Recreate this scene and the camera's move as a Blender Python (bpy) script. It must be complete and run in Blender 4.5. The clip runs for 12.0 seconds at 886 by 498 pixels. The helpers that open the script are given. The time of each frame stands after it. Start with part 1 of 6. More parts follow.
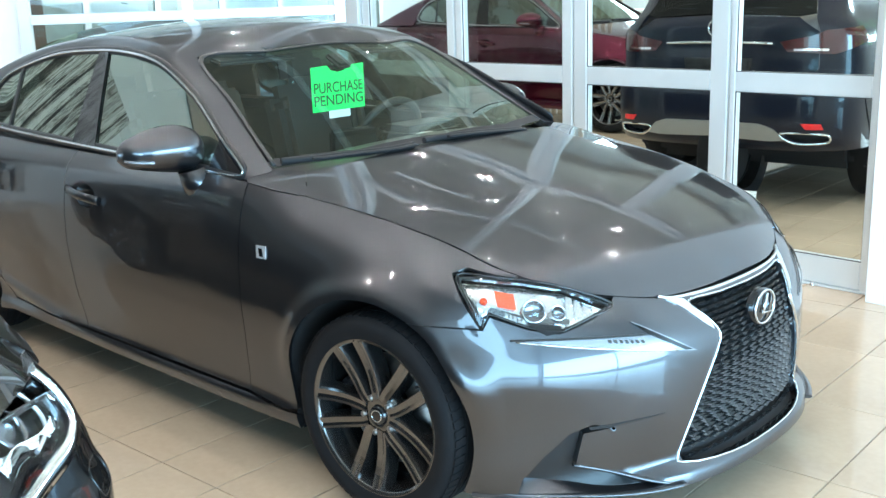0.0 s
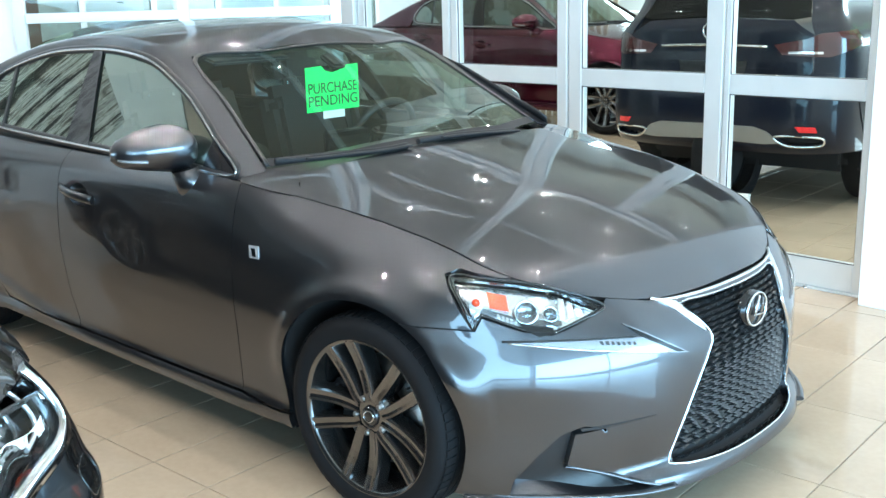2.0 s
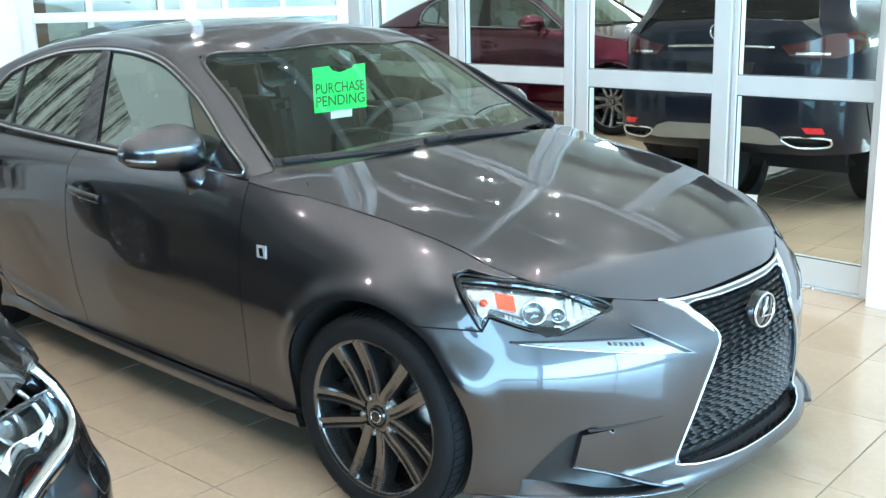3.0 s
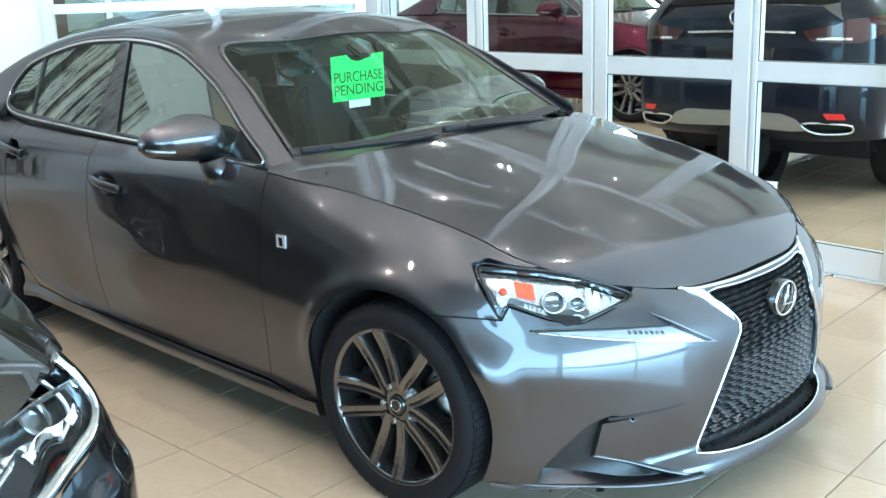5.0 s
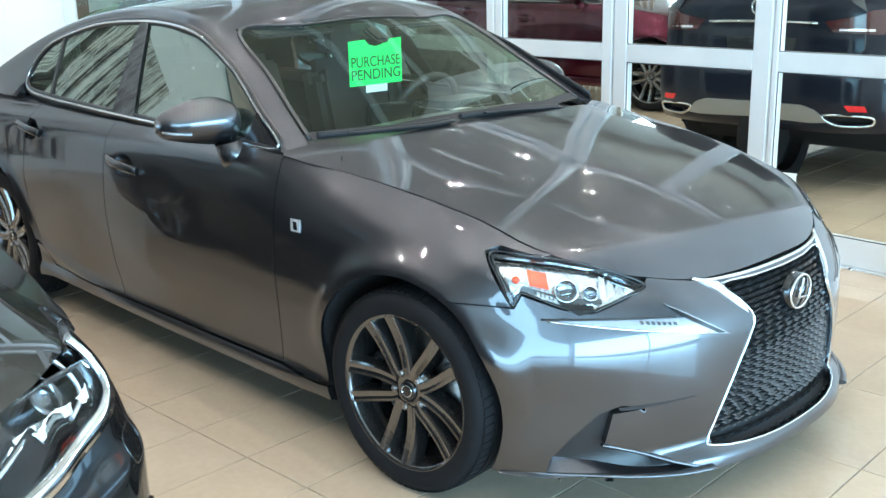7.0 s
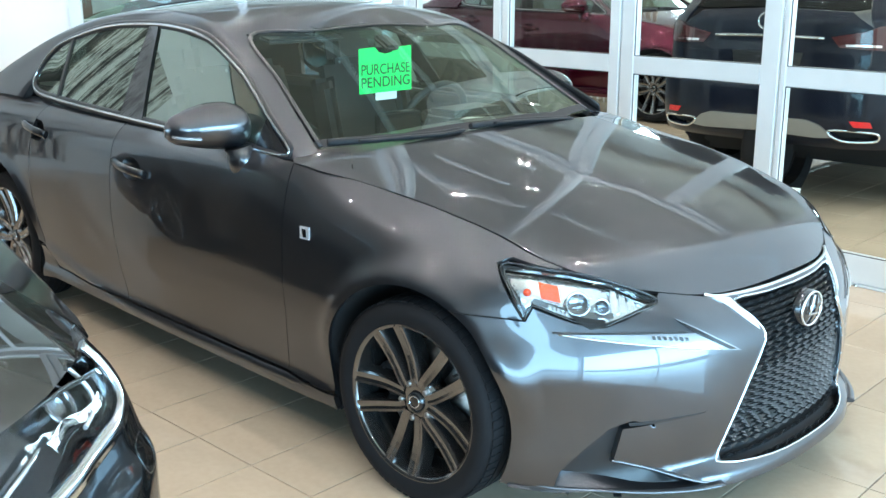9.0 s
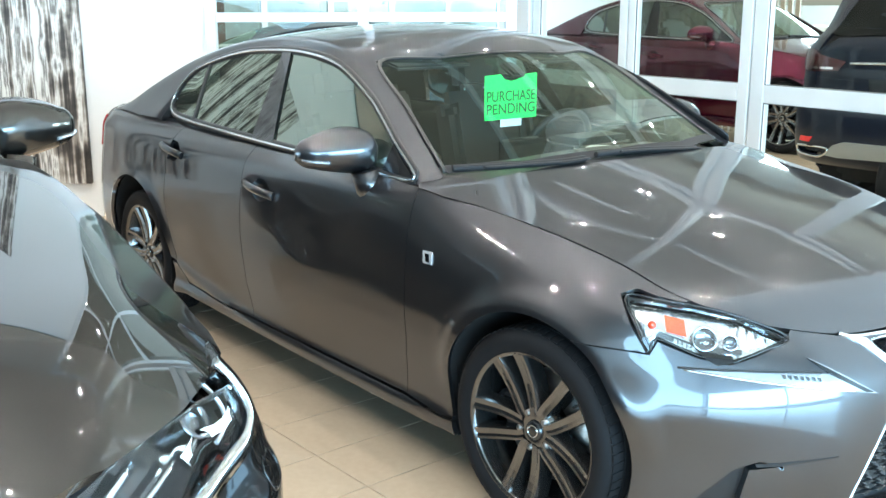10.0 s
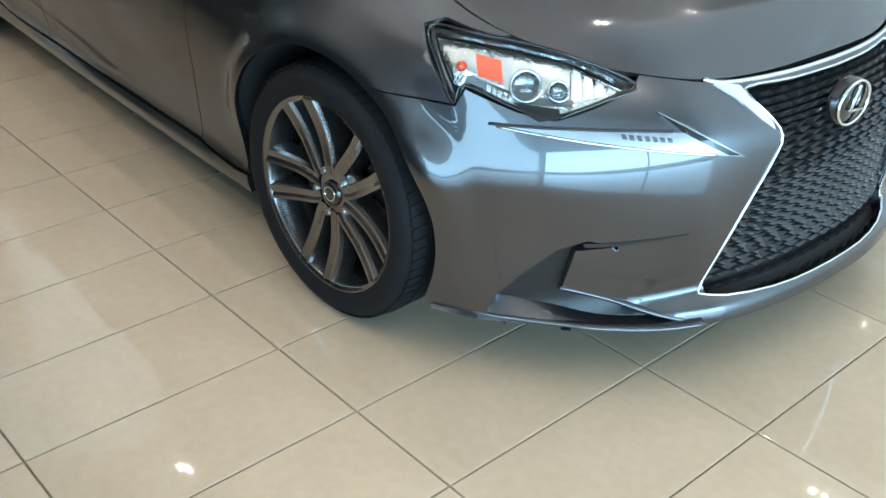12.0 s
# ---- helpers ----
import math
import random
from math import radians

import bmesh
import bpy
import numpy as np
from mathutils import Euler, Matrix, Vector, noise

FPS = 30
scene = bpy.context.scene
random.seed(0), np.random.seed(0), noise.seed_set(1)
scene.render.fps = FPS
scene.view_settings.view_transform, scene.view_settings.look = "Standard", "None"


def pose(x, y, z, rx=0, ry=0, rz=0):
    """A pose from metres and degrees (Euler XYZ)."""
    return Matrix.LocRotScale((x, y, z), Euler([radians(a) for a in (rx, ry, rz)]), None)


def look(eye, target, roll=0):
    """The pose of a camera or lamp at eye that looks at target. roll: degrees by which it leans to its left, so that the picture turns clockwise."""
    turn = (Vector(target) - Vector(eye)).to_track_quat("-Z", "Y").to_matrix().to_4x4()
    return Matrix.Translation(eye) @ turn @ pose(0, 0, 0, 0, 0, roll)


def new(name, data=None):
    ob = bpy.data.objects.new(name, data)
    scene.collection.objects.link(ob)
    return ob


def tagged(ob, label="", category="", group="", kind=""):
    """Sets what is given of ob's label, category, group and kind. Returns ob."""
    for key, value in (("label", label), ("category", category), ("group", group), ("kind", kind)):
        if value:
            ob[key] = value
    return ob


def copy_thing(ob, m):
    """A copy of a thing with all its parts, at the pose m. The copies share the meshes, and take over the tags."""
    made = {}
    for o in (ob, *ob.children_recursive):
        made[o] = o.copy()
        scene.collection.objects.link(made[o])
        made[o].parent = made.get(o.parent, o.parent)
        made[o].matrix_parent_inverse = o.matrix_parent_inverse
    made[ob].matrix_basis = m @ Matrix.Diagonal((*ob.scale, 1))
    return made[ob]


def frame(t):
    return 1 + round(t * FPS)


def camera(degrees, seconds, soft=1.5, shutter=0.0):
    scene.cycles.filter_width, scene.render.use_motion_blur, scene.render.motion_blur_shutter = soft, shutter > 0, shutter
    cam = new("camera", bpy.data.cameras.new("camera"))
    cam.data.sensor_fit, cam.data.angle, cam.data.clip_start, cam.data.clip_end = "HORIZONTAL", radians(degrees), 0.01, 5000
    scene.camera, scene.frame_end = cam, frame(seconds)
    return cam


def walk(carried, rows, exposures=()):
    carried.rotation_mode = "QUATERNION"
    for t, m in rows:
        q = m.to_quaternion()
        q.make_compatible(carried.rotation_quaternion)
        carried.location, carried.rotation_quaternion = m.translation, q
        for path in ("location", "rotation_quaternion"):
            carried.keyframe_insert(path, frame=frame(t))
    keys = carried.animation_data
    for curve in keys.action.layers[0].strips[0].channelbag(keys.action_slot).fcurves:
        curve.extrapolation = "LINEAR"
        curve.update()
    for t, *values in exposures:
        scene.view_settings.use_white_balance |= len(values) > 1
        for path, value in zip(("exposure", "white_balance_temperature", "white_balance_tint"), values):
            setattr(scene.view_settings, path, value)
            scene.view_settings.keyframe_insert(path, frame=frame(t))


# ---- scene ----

# ---- camera ----
cam = camera(47.2, 12.0)
walk(cam, [
    (0, pose(2.0524, -2.7241, 1.4989, 76.008, 1.824, 42.838)),
    (0.5, pose(2.0544, -2.7240, 1.4992, 76.197, 1.620, 43.057)),
    (1, pose(2.0544, -2.7222, 1.4991, 76.279, 1.182, 42.924)),
    (1.5, pose(2.0555, -2.7191, 1.4995, 76.128, 1.425, 42.761)),
    (2, pose(2.0591, -2.7208, 1.4992, 76.055, 1.475, 42.653)),
    (2.5, pose(2.0561, -2.7209, 1.4994, 75.942, 1.244, 42.811)),
    (3, pose(2.0539, -2.7253, 1.4987, 76.085, 1.393, 42.975)),
    (4.8, pose(2.0518, -2.7226, 1.4933, 75.954, 1.612, 43.555)),
    (5, pose(2.0515, -2.7270, 1.5017, 75.434, 1.866, 43.914)),
    (5.5, pose(2.0515, -2.7224, 1.4968, 74.748, 2.291, 44.732)),
    (6, pose(2.0557, -2.7190, 1.4990, 74.602, 2.446, 44.751)),
    (6.5, pose(2.0522, -2.7210, 1.5002, 74.592, 1.816, 44.976)),
    (7, pose(2.0554, -2.7183, 1.5030, 74.671, 1.146, 45.079)),
    (9, pose(2.0135, -2.7351, 1.5108, 75.033, 0.076, 45.148)),
    (9.2, pose(2.0163, -2.7220, 1.5250, 75.424, -0.044, 47.810)),
    (9.5, pose(1.9737, -2.7493, 1.5245, 76.161, -0.681, 50.756)),
    (9.6, pose(1.9737, -2.7565, 1.5254, 76.266, -0.845, 51.386)),
    (10, pose(1.9923, -2.7500, 1.5142, 76.471, 0.041, 51.806)),
    (10.2, pose(1.9998, -2.7440, 1.5095, 76.306, -0.217, 50.794)),
    (10.5, pose(2.0060, -2.7414, 1.5104, 75.598, -0.112, 49.157)),
    (10.8, pose(1.9931, -2.7401, 1.4905, 74.702, -0.284, 47.866)),
    (11, pose(1.9893, -2.7082, 1.4852, 72.994, -0.700, 47.141)),
    (11.2, pose(1.9430, -2.6316, 1.4541, 69.124, -0.233, 45.595)),
    (11.4, pose(1.9349, -2.5073, 1.3991, 66.101, 1.177, 44.581)),
    (11.5, pose(1.9280, -2.4307, 1.3858, 65.021, 0.544, 44.593)),
    (11.7, pose(1.9076, -2.2528, 1.4191, 61.988, 0.228, 46.443)),
    (12, pose(1.7915, -2.0289, 1.3926, 60.033, -1.095, 50.173)),
], [(0.0, 0.0, 6200, 10), (7.0, 0.04, 6200, 10), (9.0, 0.06, 6200, 10), (9.6, 0.22, 6350, 10), (10.3, 0.29, 6400, 10), (11.0, 0.24, 6350, 10), (11.5, -0.06, 6350, 10), (12.0, -0.42, 6350, 10)])

# ---- world, sun and lamps ----
world = bpy.data.worlds.new("sky")
scene.world = world
world.use_nodes = True
wn = world.node_tree.nodes
sky = wn.new("ShaderNodeTexSky")
sky.sky_type, sky.sun_disc, sky.sun_elevation, sky.sun_rotation = "NISHITA", False, radians(48), radians(200)
world.node_tree.links.new(sky.outputs["Color"], wn["Background"].inputs["Color"])
wn["Background"].inputs["Strength"].default_value = 0.12
sun = new("sun", bpy.data.lights.new("sun", "SUN"))
sun.data.energy, sun.data.angle, sun.data.color = 2.5, radians(0.5), (1, 0.95, 0.88)
sun.matrix_world = look((12, 4, 14), (0, 0, 0))


def area(name, eye, target, w, h, power, color):
    ob = new(name, bpy.data.lights.new(name, "AREA"))
    ob.data.shape, ob.data.size, ob.data.size_y, ob.data.energy, ob.data.color = "RECTANGLE", w, h, power, color
    ob.matrix_world = look(eye, target)
    return ob


# daylight of the sky in the tall windows in front and behind the camera, and in the windows of the hall behind the glass doors
area("front_daylight", (8.85, -2.0, 1.6), (0, -2.0, 1.6), 13.0, 2.7, 2200, (0.41, 0.75, 1.0))
area("side_daylight", (5.2, -9.35, 1.6), (5.2, 0, 1.6), 7.4, 2.7, 650, (0.41, 0.75, 1.0))
area("hall_daylight", (-1.0, 13.3, 2.2), (-1.0, 0, 1.2), 14.0, 1.3, 2000, (0.72, 0.92, 1.0))


# ---- materials ----
def material(name, color, rough=0.5, metal=0.0, vary=0.08, scale=6.0, bump=0.0, fine=120.0, coat=0.0, glow=0.0, warm=None, **more):
    """A surface with broad staining and fine grain: color is varied by both, and the grain lifts the surface a little."""
    m = bpy.data.materials.new(name)
    m.use_nodes = True
    t = m.node_tree
    p = t.nodes["Principled BSDF"]
    co = t.nodes.new("ShaderNodeTexCoord")
    broad, grain = t.nodes.new("ShaderNodeTexNoise"), t.nodes.new("ShaderNodeTexNoise")
    broad.inputs["Scale"].default_value, broad.inputs["Detail"].default_value = scale, 4
    grain.inputs["Scale"].default_value, grain.inputs["Detail"].default_value = fine, 2
    add = t.nodes.new("ShaderNodeMath")
    add.operation = "MULTIPLY_ADD"
    add.inputs[1].default_value = 0.3
    ramp = t.nodes.new("ShaderNodeValToRGB")
    low = [c * (1 - vary) for c in (warm or color)]
    ramp.color_ramp.elements[0].position, ramp.color_ramp.elements[1].position = 0.45, 0.85
    ramp.color_ramp.elements[0].color, ramp.color_ramp.elements[1].color = (*low, 1), (*[min(1, c * (1 + vary)) for c in color], 1)
    t.links.new(co.outputs["Object"], broad.inputs["Vector"])
    t.links.new(co.outputs["Object"], grain.inputs["Vector"])
    t.links.new(grain.outputs["Fac"], add.inputs[0])
    t.links.new(broad.outputs["Fac"], add.inputs[2])
    t.links.new(add.outputs[0], ramp.inputs["Fac"])
    t.links.new(ramp.outputs["Color"], p.inputs["Base Color"])
    p.inputs["Metallic"].default_value, p.inputs["Roughness"].default_value = metal, rough
    if coat:
        p.inputs["Coat Weight"].default_value, p.inputs["Coat Roughness"].default_value = coat, 0.018
    if bump:
        b = t.nodes.new("ShaderNodeBump")
        b.inputs["Strength"].default_value, b.inputs["Distance"].default_value = bump, 0.002
        t.links.new(grain.outputs["Fac"], b.inputs["Height"])
        t.links.new(b.outputs["Normal"], p.inputs["Normal"])
    if glow:
        p.inputs["Emission Color"].default_value, p.inputs["Emission Strength"].default_value = (*color, 1), glow
    for key, value in more.items():
        p.inputs[key.replace("_", " ")].default_value = value
    return m


def glass(name, color, rough=0.0, mix=0.5, tone=(1, 1, 1)):
    """Thin sheet glass: a clear or tinted pane that also mirrors at grazing angles."""
    m = bpy.data.materials.new(name)
    m.use_nodes = True
    t = m.node_tree
    out = t.nodes["Material Output"]
    t.nodes.remove(t.nodes["Principled BSDF"])
    clear, shine, f, steep, join = (t.nodes.new(k) for k in ("ShaderNodeBsdfTransparent", "ShaderNodeBsdfGlossy", "ShaderNodeLayerWeight", "ShaderNodeMath", "ShaderNodeMixShader"))
    gain = t.nodes.new("ShaderNodeMath")
    base = (mix / (2 + mix)) ** 2
    clear.inputs["Color"].default_value = (*color, 1)
    shine.inputs["Roughness"].default_value = rough
    shine.inputs["Color"].default_value = (*tone, 1)
    f.inputs["Blend"].default_value = 0.5
    steep.operation, steep.inputs[1].default_value = "POWER", 5.0
    gain.operation, gain.inputs[1].default_value, gain.inputs[2].default_value = "MULTIPLY_ADD", 1 - base, base
    t.links.new(f.outputs["Facing"], steep.inputs[0])
    t.links.new(steep.outputs[0], gain.inputs[0])
    t.links.new(gain.outputs[0], join.inputs[0])
    t.links.new(clear.outputs[0], join.inputs[1])
    t.links.new(shine.outputs[0], join.inputs[2])
    t.links.new(join.outputs[0], out.inputs["Surface"])
    return m


PAINT = material("grey_metallic_paint", (0.071, 0.073, 0.081), 0.30, 0.9, 0.06, 900, fine=2500, coat=1.0, Coat_IOR=1.68, Specular_Tint=(0.34, 0.345, 0.36, 1))
NEAR_PAINT = material("dark_grey_paint", (0.040, 0.039, 0.038), 0.30, 0.9, 0.06, 900, fine=2500, coat=1.0, Coat_IOR=1.78, Specular_Tint=(0.25, 0.25, 0.26, 1))
RED_PAINT = material("deep_red_paint", (0.075, 0.001, 0.017), 0.20, 0.8, 0.05, 900, fine=2500, coat=1.0)
BLACK_PAINT = material("black_paint", (0.004, 0.006, 0.014), 0.4, 0.0, 0.05, 900, fine=2500, coat=0.5, Specular_IOR_Level=0.12)
CHROME = material("chrome", (0.78, 0.79, 0.80), 0.06, 1.0, 0.02, 30)
DARK_CHROME = material("smoked_chrome", (0.22, 0.22, 0.23), 0.14, 1.0, 0.05, 30)
GUNMETAL = material("gunmetal_alloy", (0.175, 0.170, 0.168), 0.17, 0.95, 0.06, 60, coat=0.6)
STEEL = material("brushed_brake_steel", (0.30, 0.29, 0.28), 0.35, 1.0, 0.15, 40)
RUBBER = material("tyre_rubber", (0.006, 0.006, 0.007), 0.80, 0.0, 0.15, 14, 0.25, 300, Specular_IOR_Level=0.25)
TRIM = material("black_plastic_trim", (0.013, 0.013, 0.014), 0.38, 0.0, 0.1, 20, 0.08, 500)
GLOSS = material("gloss_black_plastic", (0.008, 0.008, 0.009), 0.12, 0.0, 0.1, 20, coat=0.6)
WEAVE = material("satin_black_grille", (0.035, 0.036, 0.038), 0.22, 0.5, 0.1, 30, coat=0.5)
DARK = material("dark_cavity_plastic", (0.010, 0.010, 0.011), 0.8, 0.0, 0.1, 20)
LEATHER = material("black_leather", (0.018, 0.018, 0.019), 0.45, 0.0, 0.15, 9, 0.3, 220)
PALE_LEATHER = material("pale_grey_headliner", (0.30, 0.30, 0.28), 0.85, 0.0, 0.08, 9, 0.2, 220)
SCREEN = glass("windscreen_glass", (0.72, 0.84, 0.77), mix=1.0, tone=(0.92, 1.0, 0.88))
TINT = glass("tinted_side_glass", (0.30, 0.37, 0.33), mix=2.1, tone=(0.92, 1.0, 0.86))
REAR_TINT = glass("dark_rear_glass", (0.05, 0.06, 0.06), mix=0.5)
LENS = glass("clear_lamp_lens", (0.93, 0.95, 0.96), mix=0.45)
PANE = glass("door_pane_glass", (0.90, 0.94, 0.93), mix=0.3)
REFLECTOR = material("lamp_reflector", (0.88, 0.90, 0.92), 0.15, 1.0, 0.04, 30, 1.0, 55)
AMBER = material("amber_lamp_plastic", (0.78, 0.065, 0.016), 0.18, 0.0, 0.1, 60, coat=0.8)
RED_LENS = material("red_lamp_plastic", (0.45, 0.012, 0.02), 0.15, 0.0, 0.1, 60, coat=0.8)
WHITE_LENS = material("frosted_daylight_lens", (0.34, 0.36, 0.39), 0.22, 0.6, 0.03, 60, coat=0.8)
BADGE = material("badge_white", (0.75, 0.75, 0.76), 0.2, 0.6, 0.02, 60)
TILE = material("cream_floor_tile", (0.495, 0.395, 0.29), 0.02, 0.0, 0.06, 2.2, 0.0, 40, warm=(0.465, 0.365, 0.265))
GROUT = material("brown_grout", (0.20, 0.16, 0.12), 0.8, 0.0, 0.15, 8)
WALL = material("white_wall_paint", (0.84, 0.85, 0.85), 0.6, 0.0, 0.02, 1.2, 0.05, 180)
GREY_WALL = material("grey_wall_paint", (0.38, 0.36, 0.33), 0.7, 0.0, 0.04, 1.2, 0.05, 180)
CEILING = material("taupe_ceiling_paint", (0.34, 0.295, 0.25), 0.8, 0.0, 0.03, 0.8, 0.05, 120)
ALU = material("silver_aluminium", (0.72, 0.75, 0.76), 0.36, 0.35, 0.03, 4, 0.04, 260)
GROUND = material("asphalt", (0.06, 0.06, 0.06), 0.9, 0.0, 0.2, 0.6, 0.2, 30)
GREEN = material("green_sign_card", (0.02, 0.90, 0.14), 0.55, 0.0, 0.03, 6)
INK = material("dark_green_print", (0.004, 0.075, 0.016), 0.6, 0.0, 0.05, 30)
PAPER = material("white_paper", (0.82, 0.84, 0.84), 0.6, 0.0, 0.03, 12)
LAMP = material("lamp_glow", (1.0, 0.94, 0.86), glow=14000.0)


# ---- building helpers ----
def mesh_of(name, verts, faces, smooth=True, mats=()):
    me = bpy.data.meshes.new(name)
    me.from_pydata([tuple(v) for v in verts], [], [tuple(f) for f in faces])
    for m in mats:
        me.materials.append(m)
    if smooth:
        me.polygons.foreach_set("use_smooth", [True] * len(me.polygons))
    me.update()
    return me


def part(name, data, mat, parent=None, label=""):
    """One mesh object under a thing or a part; data is a bmesh or a mesh."""
    if isinstance(data, bmesh.types.BMesh):
        me = bpy.data.meshes.new(name)
        data.to_mesh(me)
        data.free()
        data = me
    if mat and not data.materials:
        data.materials.append(mat)
    ob = new(name, data)
    ob.parent = parent
    return tagged(ob, label)


def empty(name, m, label, category, group=""):
    ob = new(name)
    ob.matrix_world = m
    return tagged(ob, label, category, group)


def solid(bm_list, bevel=0.0, segments=2):
    """Join boxes given as (centre, size, rotation about z in degrees) in one bmesh, edges rounded."""
    bm = bmesh.new()
    for c, s, *turn in bm_list:
        m = pose(*c, *(turn[0] if turn else (0, 0, 0))) @ Matrix.Diagonal((*s, 1))
        bmesh.ops.create_cube(bm, size=1, matrix=m)
    if bevel:
        bmesh.ops.bevel(bm, geom=bm.edges[:], offset=bevel, segments=segments, affect="EDGES", clamp_overlap=True)
    return bm


def box(c, s, bevel=0.004, turn=(0, 0, 0)):
    return solid([(c, s, turn)], bevel)


def lathe(profile, n=72, axis="y", close=False):
    """Turn (radius, along) pairs round an axis through the origin."""
    p = np.array(profile, float)
    ang = np.linspace(0, 2 * np.pi, n, endpoint=False)
    r, h = p[:, 0][:, None], p[:, 1][:, None] + 0 * ang
    a, b = r * np.cos(ang), r * np.sin(ang)
    v = np.stack({"y": (a, h, b), "z": (a, b, h), "x": (h, a, b)}[axis], -1).reshape(-1, 3)
    k = len(p)
    rows = range(k if close else k - 1)
    f = [(i * n + j, i * n + (j + 1) % n, ((i + 1) % k) * n + (j + 1) % n, ((i + 1) % k) * n + j) for i in rows for j in range(n)]
    bm = bmesh.new()
    vs = [bm.verts.new(q) for q in v]
    for q in f:
        bm.faces.new([vs[i] for i in q]).smooth = True
    bmesh.ops.recalc_face_normals(bm, faces=bm.faces)
    return bm


def sweep(points, section, closed=False, up=(0, 0, 1)):
    """Carry a closed 2D section (across, up) along a 3D path."""
    p = np.array(points, float)
    n, k = len(p), len(section)
    tan = np.roll(p, -1, 0) - np.roll(p, 1, 0)
    if not closed:
        tan[0], tan[-1] = p[1] - p[0], p[-1] - p[-2]
    bm = bmesh.new()
    rings = []
    for i in range(n):
        t = Vector(tan[i]).normalized()
        a = t.cross(Vector(up[i] if np.ndim(up) == 2 else up)).normalized()
        b = a.cross(t).normalized()
        rings.append([bm.verts.new(Vector(p[i]) + a * s + b * h) for s, h in section])
    for i in range(n if closed else n - 1):
        q, w = rings[i], rings[(i + 1) % n]
        for j in range(k):
            bm.faces.new((q[j], q[(j + 1) % k], w[(j + 1) % k], w[j])).smooth = True
    if not closed:
        bm.faces.new(rings[0][::-1])
        bm.faces.new(rings[-1])
    bmesh.ops.recalc_face_normals(bm, faces=bm.faces)
    return bm


def ring(n, w, h):
    """A rounded section of that many corners."""
    return [(w * math.cos(2 * math.pi * i / n), h * math.sin(2 * math.pi * i / n)) for i in range(n)]


def smooth_loop(points, n=8, closed=True):
    """A rounded line through a few corner points."""
    p = np.array(points, float)
    k = len(p)
    out = []
    for i in range(k if closed else k - 1):
        a, b, c, d = (p[(i + j) % k] if closed else p[min(max(i + j, 0), k - 1)] for j in (-1, 0, 1, 2))
        for t in np.arange(n) / n:
            out.append(0.5 * (2 * b + (c - a) * t + (2 * a - 5 * b + 4 * c - d) * t * t + (3 * b - a - 3 * c + d) * t ** 3))
    if not closed:
        out.append(p[-1])
    return np.array(out)


def inside(q, loops):
    odd = np.zeros(len(q), bool)
    for p in loops:
        a, b = p, np.roll(p, -1, 0)
        for (x0, y0), (x1, y1) in zip(a, b):
            if y0 != y1:
                odd ^= ((y0 > q[:, 1]) != (y1 > q[:, 1])) & (q[:, 0] < (x1 - x0) * (q[:, 1] - y0) / (y1 - y0) + x0)
    return odd


def shrink(p, gap):
    """A loop drawn in by gap."""
    p = np.array(p, float)
    e = np.roll(p, -1, 0) - p
    turn = np.sign((p[:, 0] * np.roll(p[:, 1], -1) - np.roll(p[:, 0], -1) * p[:, 1]).sum())
    n = np.stack([-e[:, 1], e[:, 0]], 1) / (np.hypot(*e.T)[:, None] + 1e-9) * turn
    return p + gap * (n + np.roll(n, 1, 0)) / np.maximum(1 + (n * np.roll(n, 1, 0)).sum(1), 0.35)[:, None]


MIDDLE = {}      # a point inside each body, to tell its outer side


